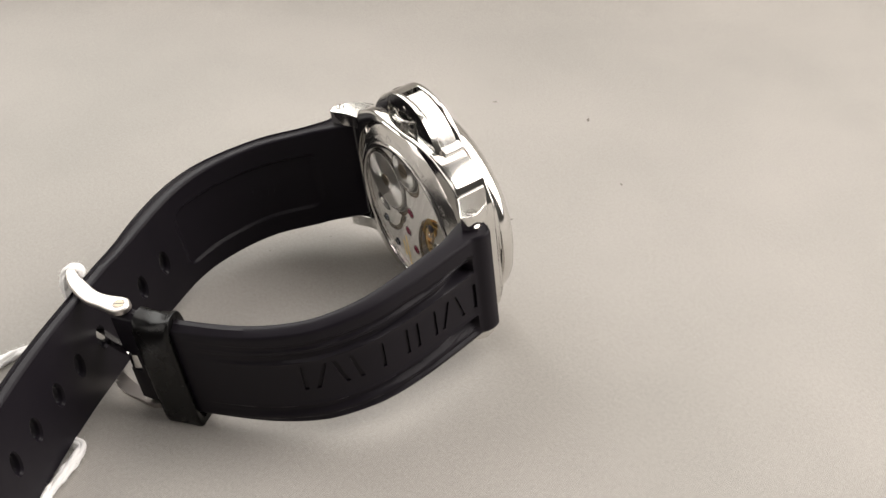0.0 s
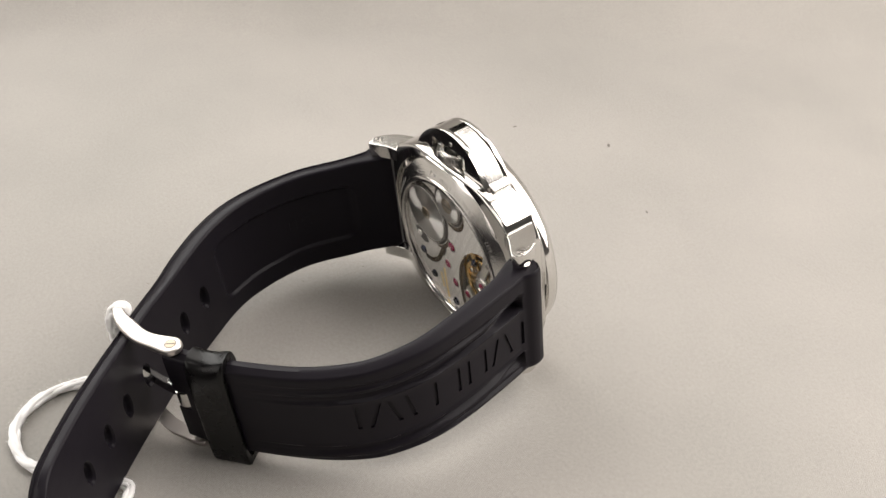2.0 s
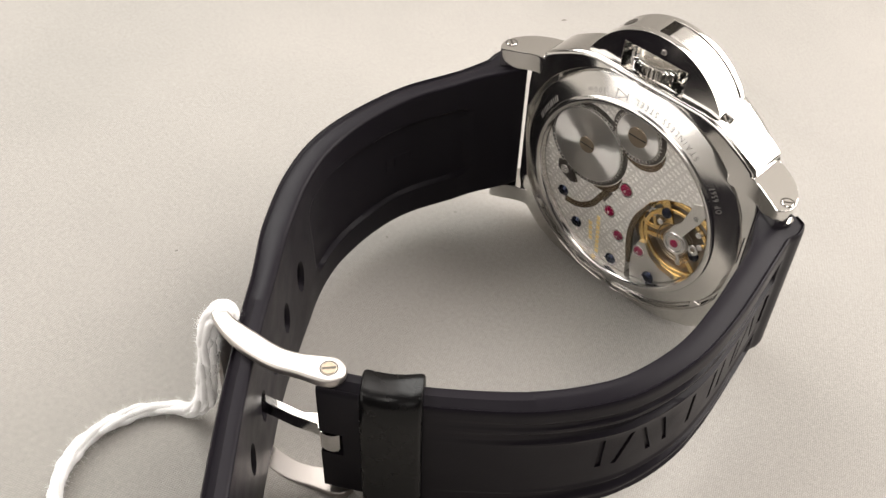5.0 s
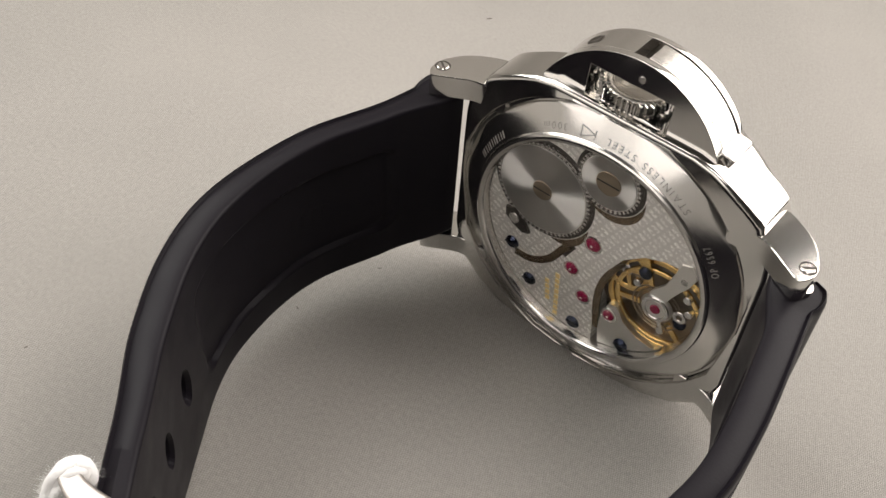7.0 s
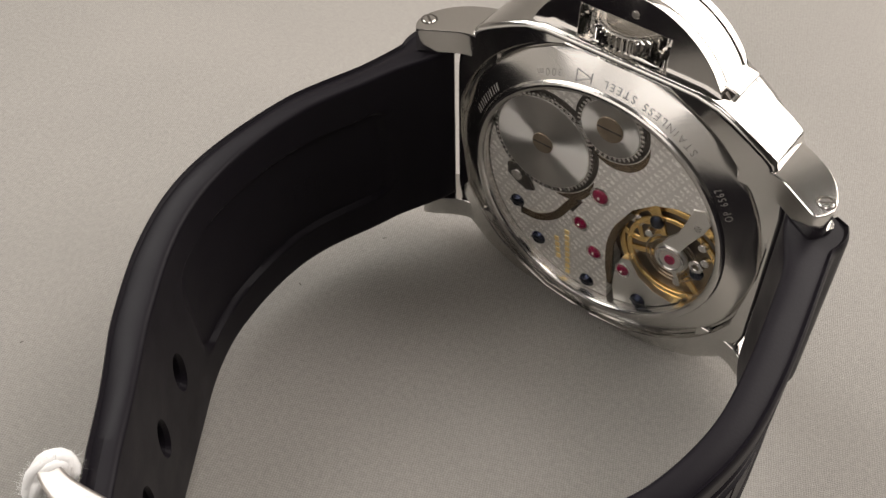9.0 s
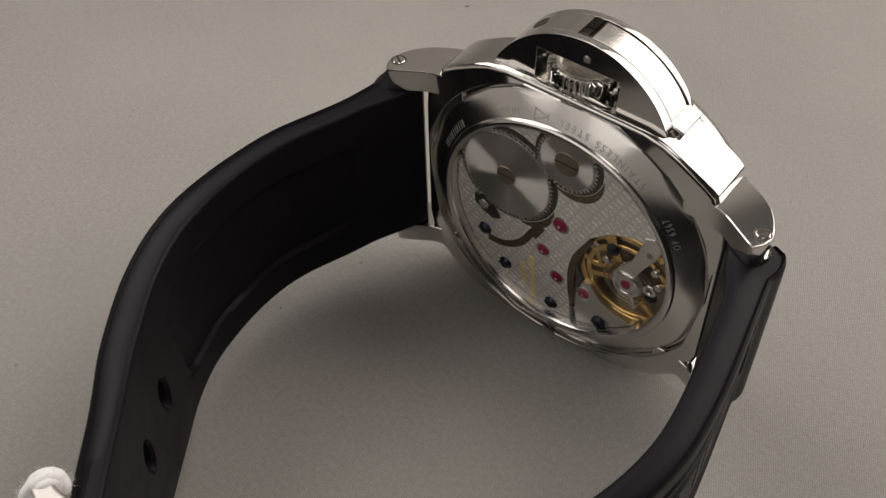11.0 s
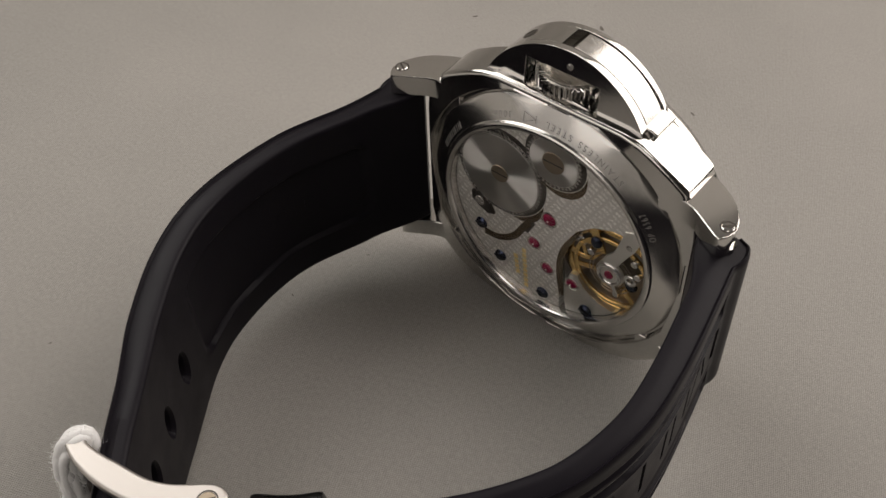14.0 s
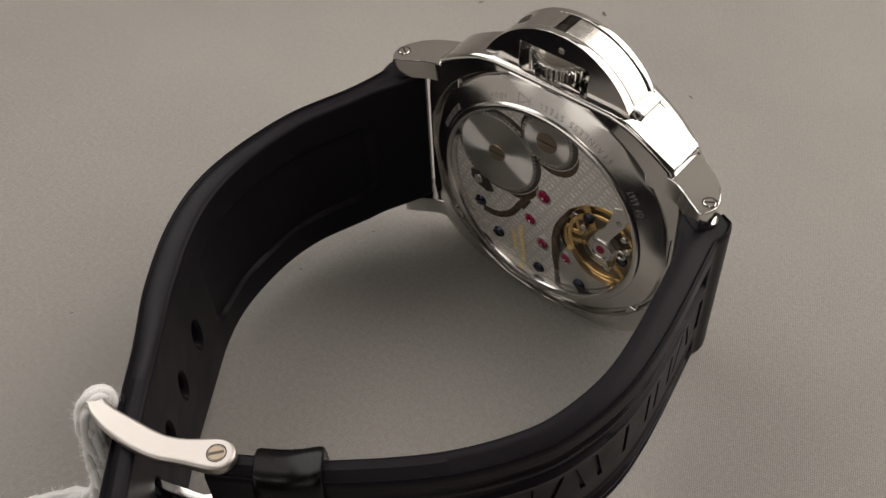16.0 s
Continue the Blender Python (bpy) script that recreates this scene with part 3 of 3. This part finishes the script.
    for x, z in ((10.7, -5.7), (13.2, -0.9), (6.6, -0.6), (11.7, 3.4), (12.6, 1.0)):
        part("small_screw", disc(bmesh.new(), x, z, 0.5, 1.3, 1.9, 18), STEEL, bridge2)
    for x, z in ((7.1, 1.1), (12.5, -3.3)):
        part("dark_screw", disc(bmesh.new(), x, z, 0.8, 1.4, 1.9, 24, 0.2), BLUED, bridge2, "blued steel screw")
    # two rows of gilt lettering, too small to read
    for row in (((-4.6, -8.4), (-4.0, -12.0)), ((-3.3, -6.6), (-2.6, -13.8))):
        (x0, z0), (x1, z1) = row
        count = 4 if row[0][0] < -4 else 8
        t = Vector((x1 - x0, z1 - z0)).normalized()
        n = Vector((-t.y, t.x))
        for i in range(count):
            c = Vector((x0, z0)).lerp(Vector((x1, z1)), (i + 0.5) / count)
            bar = [c + t * a + n * b for a, b in ((-0.33, -0.3), (0.33, -0.3), (0.33, 0.3), (-0.33, 0.3))]
            part("gilt_bar", prism(bmesh.new(), [tuple(p) for p in bar], "y", 1.42, 1.52), GILT, bridge)


build_movement()

# ---- strap ----
FAR = [(-22.9, 3.4), (-23.1, 0.5), (-24.4, -6.4), (-27.2, -15), (-27.8, -22.5), (-26.7, -30), (-24.1, -36.2), (-20, -42.3), (-17.0, -46.2), (-10.3, -54.2), (-3.5, -61.7), (3.3, -68.5), (9.2, -74.2), (14.3, -78.5), (21, -83.5)]
NEAR = [(22.5, 3.4), (22.7, 0.5), (23.9, -6), (25.8, -15.8), (26.4, -23), (25.2, -30), (22.8, -35), (18.5, -40.8), (12.1, -47.2), (8.3, -50.3), (3.4, -53.6), (1.5, -54.7)]


def strap_mesh(points, sign, wide, outer_half, inner_half, outer, inner, lift, lean):
    """A bar swept along its middle line; outer(s, z) and inner(s, z) are the depths of the relief on its faces."""
    bm = bmesh.new()
    zs = [-1, -0.995, -0.99, -0.98, -0.97, -0.955, -0.93] + [-0.9 + 0.02 * i for i in range(29)] + [-0.25, -0.12, 0]
    zs = zs + [-z for z in reversed(zs[:-1])]
    rings = []
    line = spline([(x, y, 0) for x, y in points], 0.5)
    total = line[-1][0]
    for s, p, t in line:
        n = Vector((-t.y, t.x, 0)) * sign
        w, ho, hi, up = wide(s, total), outer_half(s, total), inner_half(s, total), lift(s)
        ring = []
        for k in zs:
            edge = max(0.0, (abs(k) - 0.9) / 0.1)
            d = ho - 0.55 * edge**3 - outer(s, k * w) + lean(s) * k
            drop = 0.55 * max(0.0, (abs(k) - 0.98) / 0.02)
            ring.append(bm.verts.new(p + n * d + Vector((0, 0, up + math.copysign(abs(k) * w - drop, k)))))
        middle = (ho - hi - 0.15) / 2
        ring.append(bm.verts.new(p + n * (middle + lean(s)) + Vector((0, 0, up + w + 0.06))))
        for k in reversed(zs):
            edge = max(0.0, (abs(k) - 0.955) / 0.045)
            d = hi - 0.55 * (1 - math.sqrt(max(0.0, 1 - edge**2))) - inner(s, k * w) - lean(s) * k
            ring.append(bm.verts.new(p - n * d + Vector((0, 0, up + k * w))))
        ring.append(bm.verts.new(p + n * (middle - lean(s)) + Vector((0, 0, up - w - 0.06))))
        rings.append(ring)
    m = len(rings[0])
    for a, b in zip(rings, rings[1:]):
        for i in range(m):
            bm.faces.new((a[i], a[(i + 1) % m], b[(i + 1) % m], b[i]))
    bm.faces.new(rings[0])
    bm.faces.new(list(reversed(rings[-1])))
    return bm, line


def ease(x, a, b):
    t = min(1.0, max(0.0, (x - a) / (b - a)))
    return t * t * (3 - 2 * t)


def strap_outer_half(s, total):
    """Outward half: a round block about the lug bar, then the strap proper."""
    block = 1.6 * math.sqrt(max(0.0, 1 - ((s - 2.2) / 2.5) ** 2)) + 1.2 if s < 4.7 else 0.0
    return max(block, 1.5 + 0.6 * (1 - ease(s, 8, 34)) + 0.15 * math.sin(min(s, 60) / 60 * math.pi)) if s > 0.1 else 1.2


def strap_inner_half(s, total):
    """Inward half: rounded at the end, where a slit stays open beside the case."""
    return min(2.05 + 0.8 * s, 1.4 + 1.9 * (1 - ease(s, 0.5, 10.0))) - 0.12 * ease(s, 40, 60)


def far_outer_half(s, total):
    block = 1.3 * math.sqrt(max(0.0, 1 - ((s - 2.0) / 2.8) ** 2)) + 1.1 if s < 4.8 else 0.0
    return max(block, 1.75 + 0.15 * ease(s, 6, 20) + 0.35 * ease(s, 22, 34) * (1 - ease(s, 46, 58)) - 0.4 * ease(s, 50, 72))


def far_lean(s):
    return 0.4 * ease(s, 20, 34) * (1 - ease(s, 48, 60))


def near_lean(s):
    return 0.0


def far_wide(s, total):
    tip = max(0.0, (s - (total - 9)) / 9)
    return (11.1 - 1.3 * ease(s, 8, 60)) * math.sqrt(max(0.02, 1 - tip**2))


def near_wide(s, total):
    return 11.1 - 1.3 * ease(s, 8, 55)


def far_lift(s):
    """The tail climbs, as it rests on its lower edge."""
    return 1.2 * ease(s, 50, 66) + 1.6 * ease(s, 64, 90) + 0.6 * ease(s, 88, 106)


def near_lift(s):
    return 1.1 * ease(s, 40, 66)


def near_outer(s, z):
    """Two long grooves that fade towards the buckle, a sunk field between them, and deep hollows at the block."""
    a = abs(z + 1.0)
    if s < 4.9:
        return 0.0
    start = ease(s, 4.9, 5.8)
    fade = 1 - 0.35 * ease(s, 20, 36) - 0.65 * ease(s, 36, 58)
    groove = 1.0 * (ease(a, 4.9, 5.35) - ease(a, 6.3, 7.1)) * fade
    hollow = 1.1 * (ease(a, 4.7, 5.4) - ease(a, 7.2, 8.2)) * (1 - ease(s, 7, 14))
    second = 0.5 * (ease(a, 7.6, 7.9) - ease(a, 8.5, 9.0)) * fade
    field = 0.2 * (1 - ease(a, 4.2, 4.8)) * (1 - ease(s, 34, 52))
    return (groove + hollow + second + field) * start


def far_inner(s, z):
    """A long sunk panel with rounded corners."""
    over = math.hypot(max(0.0, abs(z) - 4.2), max(0.0, 11.4 - s, s - 39.6))
    return 0.6 * (1 - ease(over, 1.65, 2.25))


def flat(s, z):
    return 0.0


def at_length(line, s):
    return min(line, key=lambda q: abs(q[0] - s))


def carve(ob, cutters):
    """Cuts the joined shapes of a bmesh out of a mesh for good."""
    bmesh.ops.scale(cutters, vec=(K, K, K), verts=cutters.verts)
    bmesh.ops.recalc_face_normals(cutters, faces=cutters.faces)
    me = bpy.data.meshes.new("cutter")
    cutters.to_mesh(me)
    cutters.free()
    tool = new("cutter", me)
    tool.matrix_world = watch.matrix_world
    ob.modifiers.clear()
    mod = ob.modifiers.new("holes", "BOOLEAN")
    mod.operation, mod.solver, mod.object = "DIFFERENCE", "EXACT", tool
    bpy.context.view_layer.update()
    made = bpy.data.meshes.new_from_object(ob.evaluated_get(bpy.context.evaluated_depsgraph_get()))
    ob.modifiers.clear()
    ob.data = made
    flat_normals(ob)
    bpy.data.objects.remove(tool)


HOLE_STEP = 7.2


def build_strap():
    bm, far = strap_mesh(FAR, -1, far_wide, far_outer_half, strap_inner_half, flat, far_inner, far_lift, far_lean)
    long_piece = part("strap_long_piece", bm, RUBBER, watch, "black rubber strap piece with buckle holes")
    first = min(far, key=lambda q: (q[1] - Vector((-19.6, -42.8, 0))).length)[0] - 0.9
    cutters = bmesh.new()
    for i in range(8):
        s, p, t = at_length(far, first + HOLE_STEP * i)
        n = Vector((-t.y, t.x, 0))
        loops = []
        for off, big in ((-4, 1.9), (-1.4, 1.4), (-1.0, 1.22), (-0.5, 1.02), (0.3, 1.0), (0.9, 1.1), (1.35, 1.35), (4, 1.8)):
            loops.append([cutters.verts.new(p + n * off + t * (1.0 * big * math.cos(a)) + Vector((0, 0, far_lift(s) + 1.95 * big * math.sin(a)))) for a in (math.tau * j / 28 for j in range(28))])
        cutters.faces.new(loops[0])
        cutters.faces.new(loops[-1][::-1])
        for low, high in zip(loops, loops[1:]):
            for j in range(28):
                cutters.faces.new((low[j], low[(j + 1) % 28], high[(j + 1) % 28], high[j]))
    carve(long_piece, cutters)
    bm, near = strap_mesh(NEAR, 1, near_wide, strap_outer_half, strap_inner_half, near_outer, far_inner, near_lift, near_lean)
    short_piece = part("strap_short_piece", bm, RUBBER, watch, "black rubber strap piece with sunk strokes")
    # the gap for the tongue at the buckle, and a row of plain sunk strokes in the field
    cutters = prism(bmesh.new(), [(5.3, -56.1), (2.3, -50.9), (-3.5, -53.5), (0.5, -59.5)], "z", -1.1, 2.8)
    strokes = [(5.4, 5.4), (8.3, 9.9), (13.1, 11.6), (14.8, 14.8), (18.6, 18.6), (20.8, 20.8), (25.4, 25.4), (29.2, 30.4), (31.6, 33.2), (36.2, 34.6), (38.0, 38.0)]
    for low_end, high_end in strokes:
        middle = -1.5 + 0.045 * low_end
        corners = []
        for z, at in ((middle - 2.6, low_end), (middle + 2.6, high_end)):
            for side in (-0.34, 0.34):
                s, p, t = at_length(near, at)
                n = Vector((-t.y, t.x, 0))
                h = strap_outer_half(s, 0) - 0.2
                corners.append([cutters.verts.new(p + t * (at - s + side) + n * (h + d) + Vector((0, 0, z + near_lift(s)))) for d in (-0.3, 0.7)])
        (a0, a1), (b0, b1), (c0, c1), (d0, d1) = corners
        for f in ((a0, b0, d0, c0), (a1, c1, d1, b1), (a0, a1, b1, b0), (c0, d0, d1, c1), (a0, c0, c1, a1), (b0, b1, d1, d0)):
            cutters.faces.new(f)
    carve(short_piece, cutters)
    # faint raised bars on the sunk panel of the long piece, too small to read
    for at in [18 + 1.5 * i for i in range(4)]:
        bm = bmesh.new()
        rows = []
        for step in (-0.45, 0.45):
            s, p, t = at_length(far, at + step)
            n = Vector((-t.y, t.x, 0))
            h = strap_inner_half(s, 0) - 0.6
            rows.append([bm.verts.new(p + n * d + Vector((0, 0, z))) for d, z in ((h - 0.2, -1.1), (h + 0.05, -1.0), (h + 0.05, 1.0), (h - 0.2, 1.1))])
        for k in range(3):
            bm.faces.new((rows[0][k], rows[0][k + 1], rows[1][k + 1], rows[1][k]))
        for row in rows:
            bm.faces.new(row)
        part("raised_bar", bm, RUBBER, long_piece)
    return far, near


far_line, near_line = build_strap()


def build_keeper():
    t = Vector((-0.76, -0.65, 0))
    n = Vector((0.65, -0.76, 0))
    c = Vector((8.1, -50.4, -0.2))
    bm = bmesh.new()

    def ring(h, w, k, pinch):
        out = []
        for i in range(72):
            a = math.tau * i / 72
            x = math.copysign(abs(math.cos(a)) ** 0.62, math.cos(a)) * h
            z = math.copysign(abs(math.sin(a)) ** 0.3, math.sin(a)) * w
            z -= pinch * (1 - (k / 3.3) ** 2) * (z / w) * (1.0 if z < 0 else 2.0)
            out.append(bm.verts.new(c + n * x + t * k + Vector((0, 0, z - 0.15))))
        return out

    rows = [ring(2.5, 12.1, -3.3, 0), ring(2.75, 12.4, -3.15, 0.2), ring(2.9, 12.5, -2.8, 0.35)] + [ring(2.95, 12.55, k, 0.4) for k in (-2.2, -1.1, 0, 1.1, 2.2)]
    rows += [ring(2.9, 12.5, 2.8, 0.35), ring(2.75, 12.4, 3.15, 0.2), ring(2.5, 12.1, 3.3, 0), ring(1.75, 10.5, 3.15, 0), ring(1.7, 10.5, 0, 0), ring(1.75, 10.5, -3.15, 0)]
    for j in range(len(rows)):
        p, q = rows[j], rows[(j + 1) % len(rows)]
        for i in range(72):
            bm.faces.new((p[i], p[(i + 1) % 72], q[(i + 1) % 72], q[i]))
    part("strap_keeper", bm, GLOSSY, watch, "glossy black rubber keeper loop", smooth=60)


build_keeper()


def build_buckle():
    mid = [(2.4, -54.0), (0.7, -55.1), (-2.8, -57), (-7.2, -57.8), (-10.4, -57.9), (-12.8, -57.3)]
    line = spline([(x, y, 0) for x, y in mid], 0.6)
    total = line[-1][0]
    buckle = None
    for sz in (1, -1):
        up, dn = [], []
        for s, p, t in line:
            n = Vector((-t.y, t.x, 0))
            h = 1.75 - 0.4 * ease(s, 0, 4) - 0.45 * ease(s, 9, total)
            up.append((p + n * h)[:2])
            dn.append((p - n * h)[:2])
        e = line[0]
        nose = [(e[1] - e[2] * (1.75 * math.cos(a)) + Vector((-e[2].y, e[2].x, 0)) * (1.75 * math.sin(a)))[:2] for a in (radians(d) for d in range(-75, 76, 15))]
        low, high, face = (11.1, 12.3, 12.3) if sz > 0 else (-10.8, -9.7, -10.8)
        bm = prism(bmesh.new(), up + dn[::-1] + nose, "z", low, high, 0.42 if sz > 0 else 0.2, 4)
        if buckle is None:
            prism(bm, [(-13.5, -58.3), (-12.2, -58.4), (-11.9, -56.2), (-13.1, -56.1)], "z", -9.8, 11.2, 0.2)
            buckle = part("buckle", bm, BUCKLE, watch, "satin steel buckle frame")
        else:
            part("buckle_arm", bm, BUCKLE, buckle)
        bm = bmesh.new()
        cut = slotted(bm, 2.3, -54.05, face + 0.06 * sz, 0.85, sz, 0.9)
        screw = part("buckle_screw", bm, BRASSY, buckle, "slotted brown steel screw")
        # slot's shade as a dark bar laid over the head
        part("slot", prism(bmesh.new(), cut, "z", *sorted((face - 0.2 * sz, face + 0.075 * sz))), DARK, screw)
        seat = [(0.85, face - 0.1 * sz), (0.85, face + 0.012 * sz), (1.0, face + 0.012 * sz), (1.0, face - 0.1 * sz)]
        part("screw_seat", lathe(bmesh.new(), seat, (2.3, -54.05), "z", 28, closed=True), DARK, buckle)
    part("buckle_bar", lathe(bmesh.new(), [(0, -9.8), (0.75, -9.8), (0.75, 11.2), (0, 11.2)], (2.3, -54.05), "z", 20), STEEL, buckle)
    tongue = [(2.9, -53.3), (2.4, -54.9), (-1.5, -56.6), (-6.8, -58.3), (-10.8, -59.4), (-11, -58.8), (-6.6, -57.2), (-1.2, -55.4), (1.8, -52.6), (2.6, -52.5)]
    part("buckle_tongue", prism(bmesh.new(), tongue, "z", 0.1, 2.3, 0.15), STEEL, buckle, "polished steel tongue")
    part("tongue_hub", lathe(bmesh.new(), [(0, -0.7), (1.75, -0.7), (1.75, 2.3), (0, 2.3)], (2.3, -54.05), "z", 28), STEEL, buckle)


build_buckle()


def cord(points, radius, turns):
    """Loosely twisted plies about a line."""
    line = spline(points, 0.35)
    plies = []
    for k in (math.tau * i / 5 for i in range(5)):
        ply = []
        for s, p, t in line:
            side = t.cross(Vector((0, 0, 1)))
            side = side.normalized() if side.length > 0.05 else Vector((1, 0, 0))
            up = side.cross(t)
            a = s * turns * 0.5 + k
            wob = 1 + 0.3 * math.sin(s * 1.1 + 2 * k) + 0.2 * math.sin(s * 2.9 + 3 * k)
            ply.append(p + (side * math.cos(a) + up * math.sin(a)) * radius * wob)
        plies.append(ply)
    return plies


def build_string():
    random.seed(5)
    bm = bmesh.new()
    hang = [(-11.6, -56.6, 10.4), (-11.7, -56.2, 11.3), (-12.2, -56.7, 11.9), (-12.7, -58.0, 11.6), (-13.0, -58.9, 9.8), (-13.4, -59.2, 6), (-14.4, -59.6, 0), (-16.2, -60.6, -7.2), (-18.7, -62.8, -7.6), (-20.6, -66.0, -7.2), (-21.0, -71, -6.2), (-19.6, -75.6, -5.5), (-16.9, -79, -5.1), (-13.8, -80.6, -5.0), (-10, -81.2, -5.1), (-6.2, -80.4, -5.4), (-2, -76.8, -6.1), (3.0, -71.4, -7.1), (6.6, -68.6, -7.6), (9.2, -70.4, -7.4), (11.5, -73.2, -7.1), (14.5, -76.6, -6.7), (19, -80, -6.4)]
    back = [(-12.4, -56.3, 10.4), (-12.2, -57.2, 11.5), (-12.3, -58.0, 10.6), (-12.6, -58.6, 8.0), (-13.0, -58.9, 4.5), (-13.9, -59.3, 0), (-14.6, -59.7, -5), (-16.2, -60.8, -7.4)]
    third = [(-12.0, -56.6, 10.2), (-12.5, -58.5, 11.0), (-12.8, -59.2, 8.8), (-13.4, -59.5, 5), (-14.1, -59.9, 0), (-15.3, -60.5, -5.2), (-16.8, -61.5, -7.5)]
    for points, radius in ((hang, 0.42), (back, 0.42), (third, 0.42)):
        for ply in cord(points, radius, 0.3):
            tube(bm, [tuple(p) for p in ply[::2]], 0.5, 0.5, 8)
            # loose fibres
            for p in ply:
                for k in range(12):
                    d = Vector((random.gauss(0, 1), random.gauss(0, 1), random.gauss(0, 1))).normalized()
                    e = d.orthogonal().normalized() * 0.03
                    q = p + d * random.uniform(0.6, 1.5) + d.cross(e) * 8 * random.uniform(-1, 1)
                    bm.faces.new([bm.verts.new(v) for v in (p + e, p - e, q)])
    ob = part("string", bm, STRING, None, smooth=60)
    ob.matrix_world = watch.matrix_world.copy()
    tagged(ob, "white cotton string looped round the buckle and trailing on cloth", "string")


build_string()


# ---- engraving on the caseback ----


def engrave(text, size, start, end, radius):
    """Letters set round the ring, their tops towards its middle."""
    data = bpy.data.curves.new("letters", "FONT")
    data.size = 1.0
    glyphs = []
    for ch in text:
        if ch == " ":
            glyphs.append((None, 0.35))
            continue
        data.body = ch
        ob = new("letters", data)
        me = bpy.data.meshes.new_from_object(ob.evaluated_get(bpy.context.evaluated_depsgraph_get()))
        bpy.data.objects.remove(ob)
        xs = [v.co.x for v in me.vertices]
        glyphs.append((me, max(xs)))
    total = sum(w + 0.22 for m, w in glyphs)
    span = radians(end - start) * radius
    size_x = span / total
    bm = bmesh.new()
    at = 0.0
    for me, w in glyphs:
        if me:
            made = {}
            for v in me.vertices:
                a = radians(start) + (at + v.co.x) * size_x / radius
                r = radius + size * 0.36 - v.co.y * size
                made[v.index] = bm.verts.new((r * math.cos(a), ring_height(r) - 0.025, r * math.sin(a)))
            for f in me.polygons:
                bm.faces.new([made[i] for i in f.vertices])
            bpy.data.meshes.remove(me)
        at += w + 0.22
    bpy.data.curves.remove(data)
    part("engraved_text", bm, ENGRAVED, caseback)


engrave("OP 6567", 0.98, 25.0, 39.0, 16.25)
engrave("STAINLESS STEEL", 0.98, 52.5, 93.0, 16.25)
engrave("300m", 0.98, 109.0, 121.0, 16.25)


def build_marks():
    """A small triangle between the words, and bars in place of the serial number."""
    def ring_point(a, r):
        return (r * math.cos(radians(a)), ring_height(r) - 0.025, r * math.sin(radians(a)))

    bm = bmesh.new()
    for (a, r), (b, q) in (((97.0, 16.35), (103.0, 15.8)), ((97.0, 16.35), (103.0, 16.9)), ((103.0, 15.8), (103.0, 16.9)), ((97.0, 15.9), (97.0, 16.8))):
        da, dr = (0.0, 0.06) if a != b else (0.22, 0.0)
        bm.faces.new([bm.verts.new(ring_point(*p)) for p in ((a - da, r - dr), (b - da, q - dr), (b + da, q + dr), (a + da, r + dr))])
    part("engraved_mark", bm, ENGRAVED, caseback)
    for i in range(11):
        a = 143.0 + 1.75 * i
        bm = bmesh.new()
        bm.faces.new([bm.verts.new(ring_point(b, r)) for b, r in ((a, 15.9), (a + (0.45 if i % 3 else 0.8), 15.9), (a + (0.45 if i % 3 else 0.8), 16.7), (a, 16.7))])
        part("engraved_bar", bm, ENGRAVED, caseback)


build_marks()


# ---- lint on the cloth ----
def build_lint():
    spots = [(-37, 74.4, 1.0), (-56.7, 59.4, 0.7), (-11.1, 31.2, 0.6), (-9.6, 61.7, 0.6), (-27.4, -18.7, 0.3), (-42.8, -45.7, 0.3), (-25.5, -5.6, 0.3), (3.1, 0.3, 0.2)]
    for x, y, big in spots:
        bm = bmesh.new()
        bmesh.ops.create_icosphere(bm, subdivisions=2, radius=1.0)
        for v in bm.verts:
            k = 1 + 0.5 * noise.noise(v.co * 1.7 + Vector((x, y, 0)))
            v.co = Vector((v.co.x * 0.9 * k, v.co.y * 0.35 * k, v.co.z * 0.08 * k)) * big
        bm.transform(Matrix.Rotation(x * 0.7, 4, "Z"))
        ob = part("lint", bm, FLECK, None)
        p = watch.matrix_world @ (Vector((x, y, -18.74 - 0.04 * x - 0.15 * y)) * K)
        ob.location = (p.x, p.y, 0.00009 * big)
        tagged(ob, "tiny dark fleck of lint on the grey cloth", "lint", group="lint on the cloth")


build_lint()
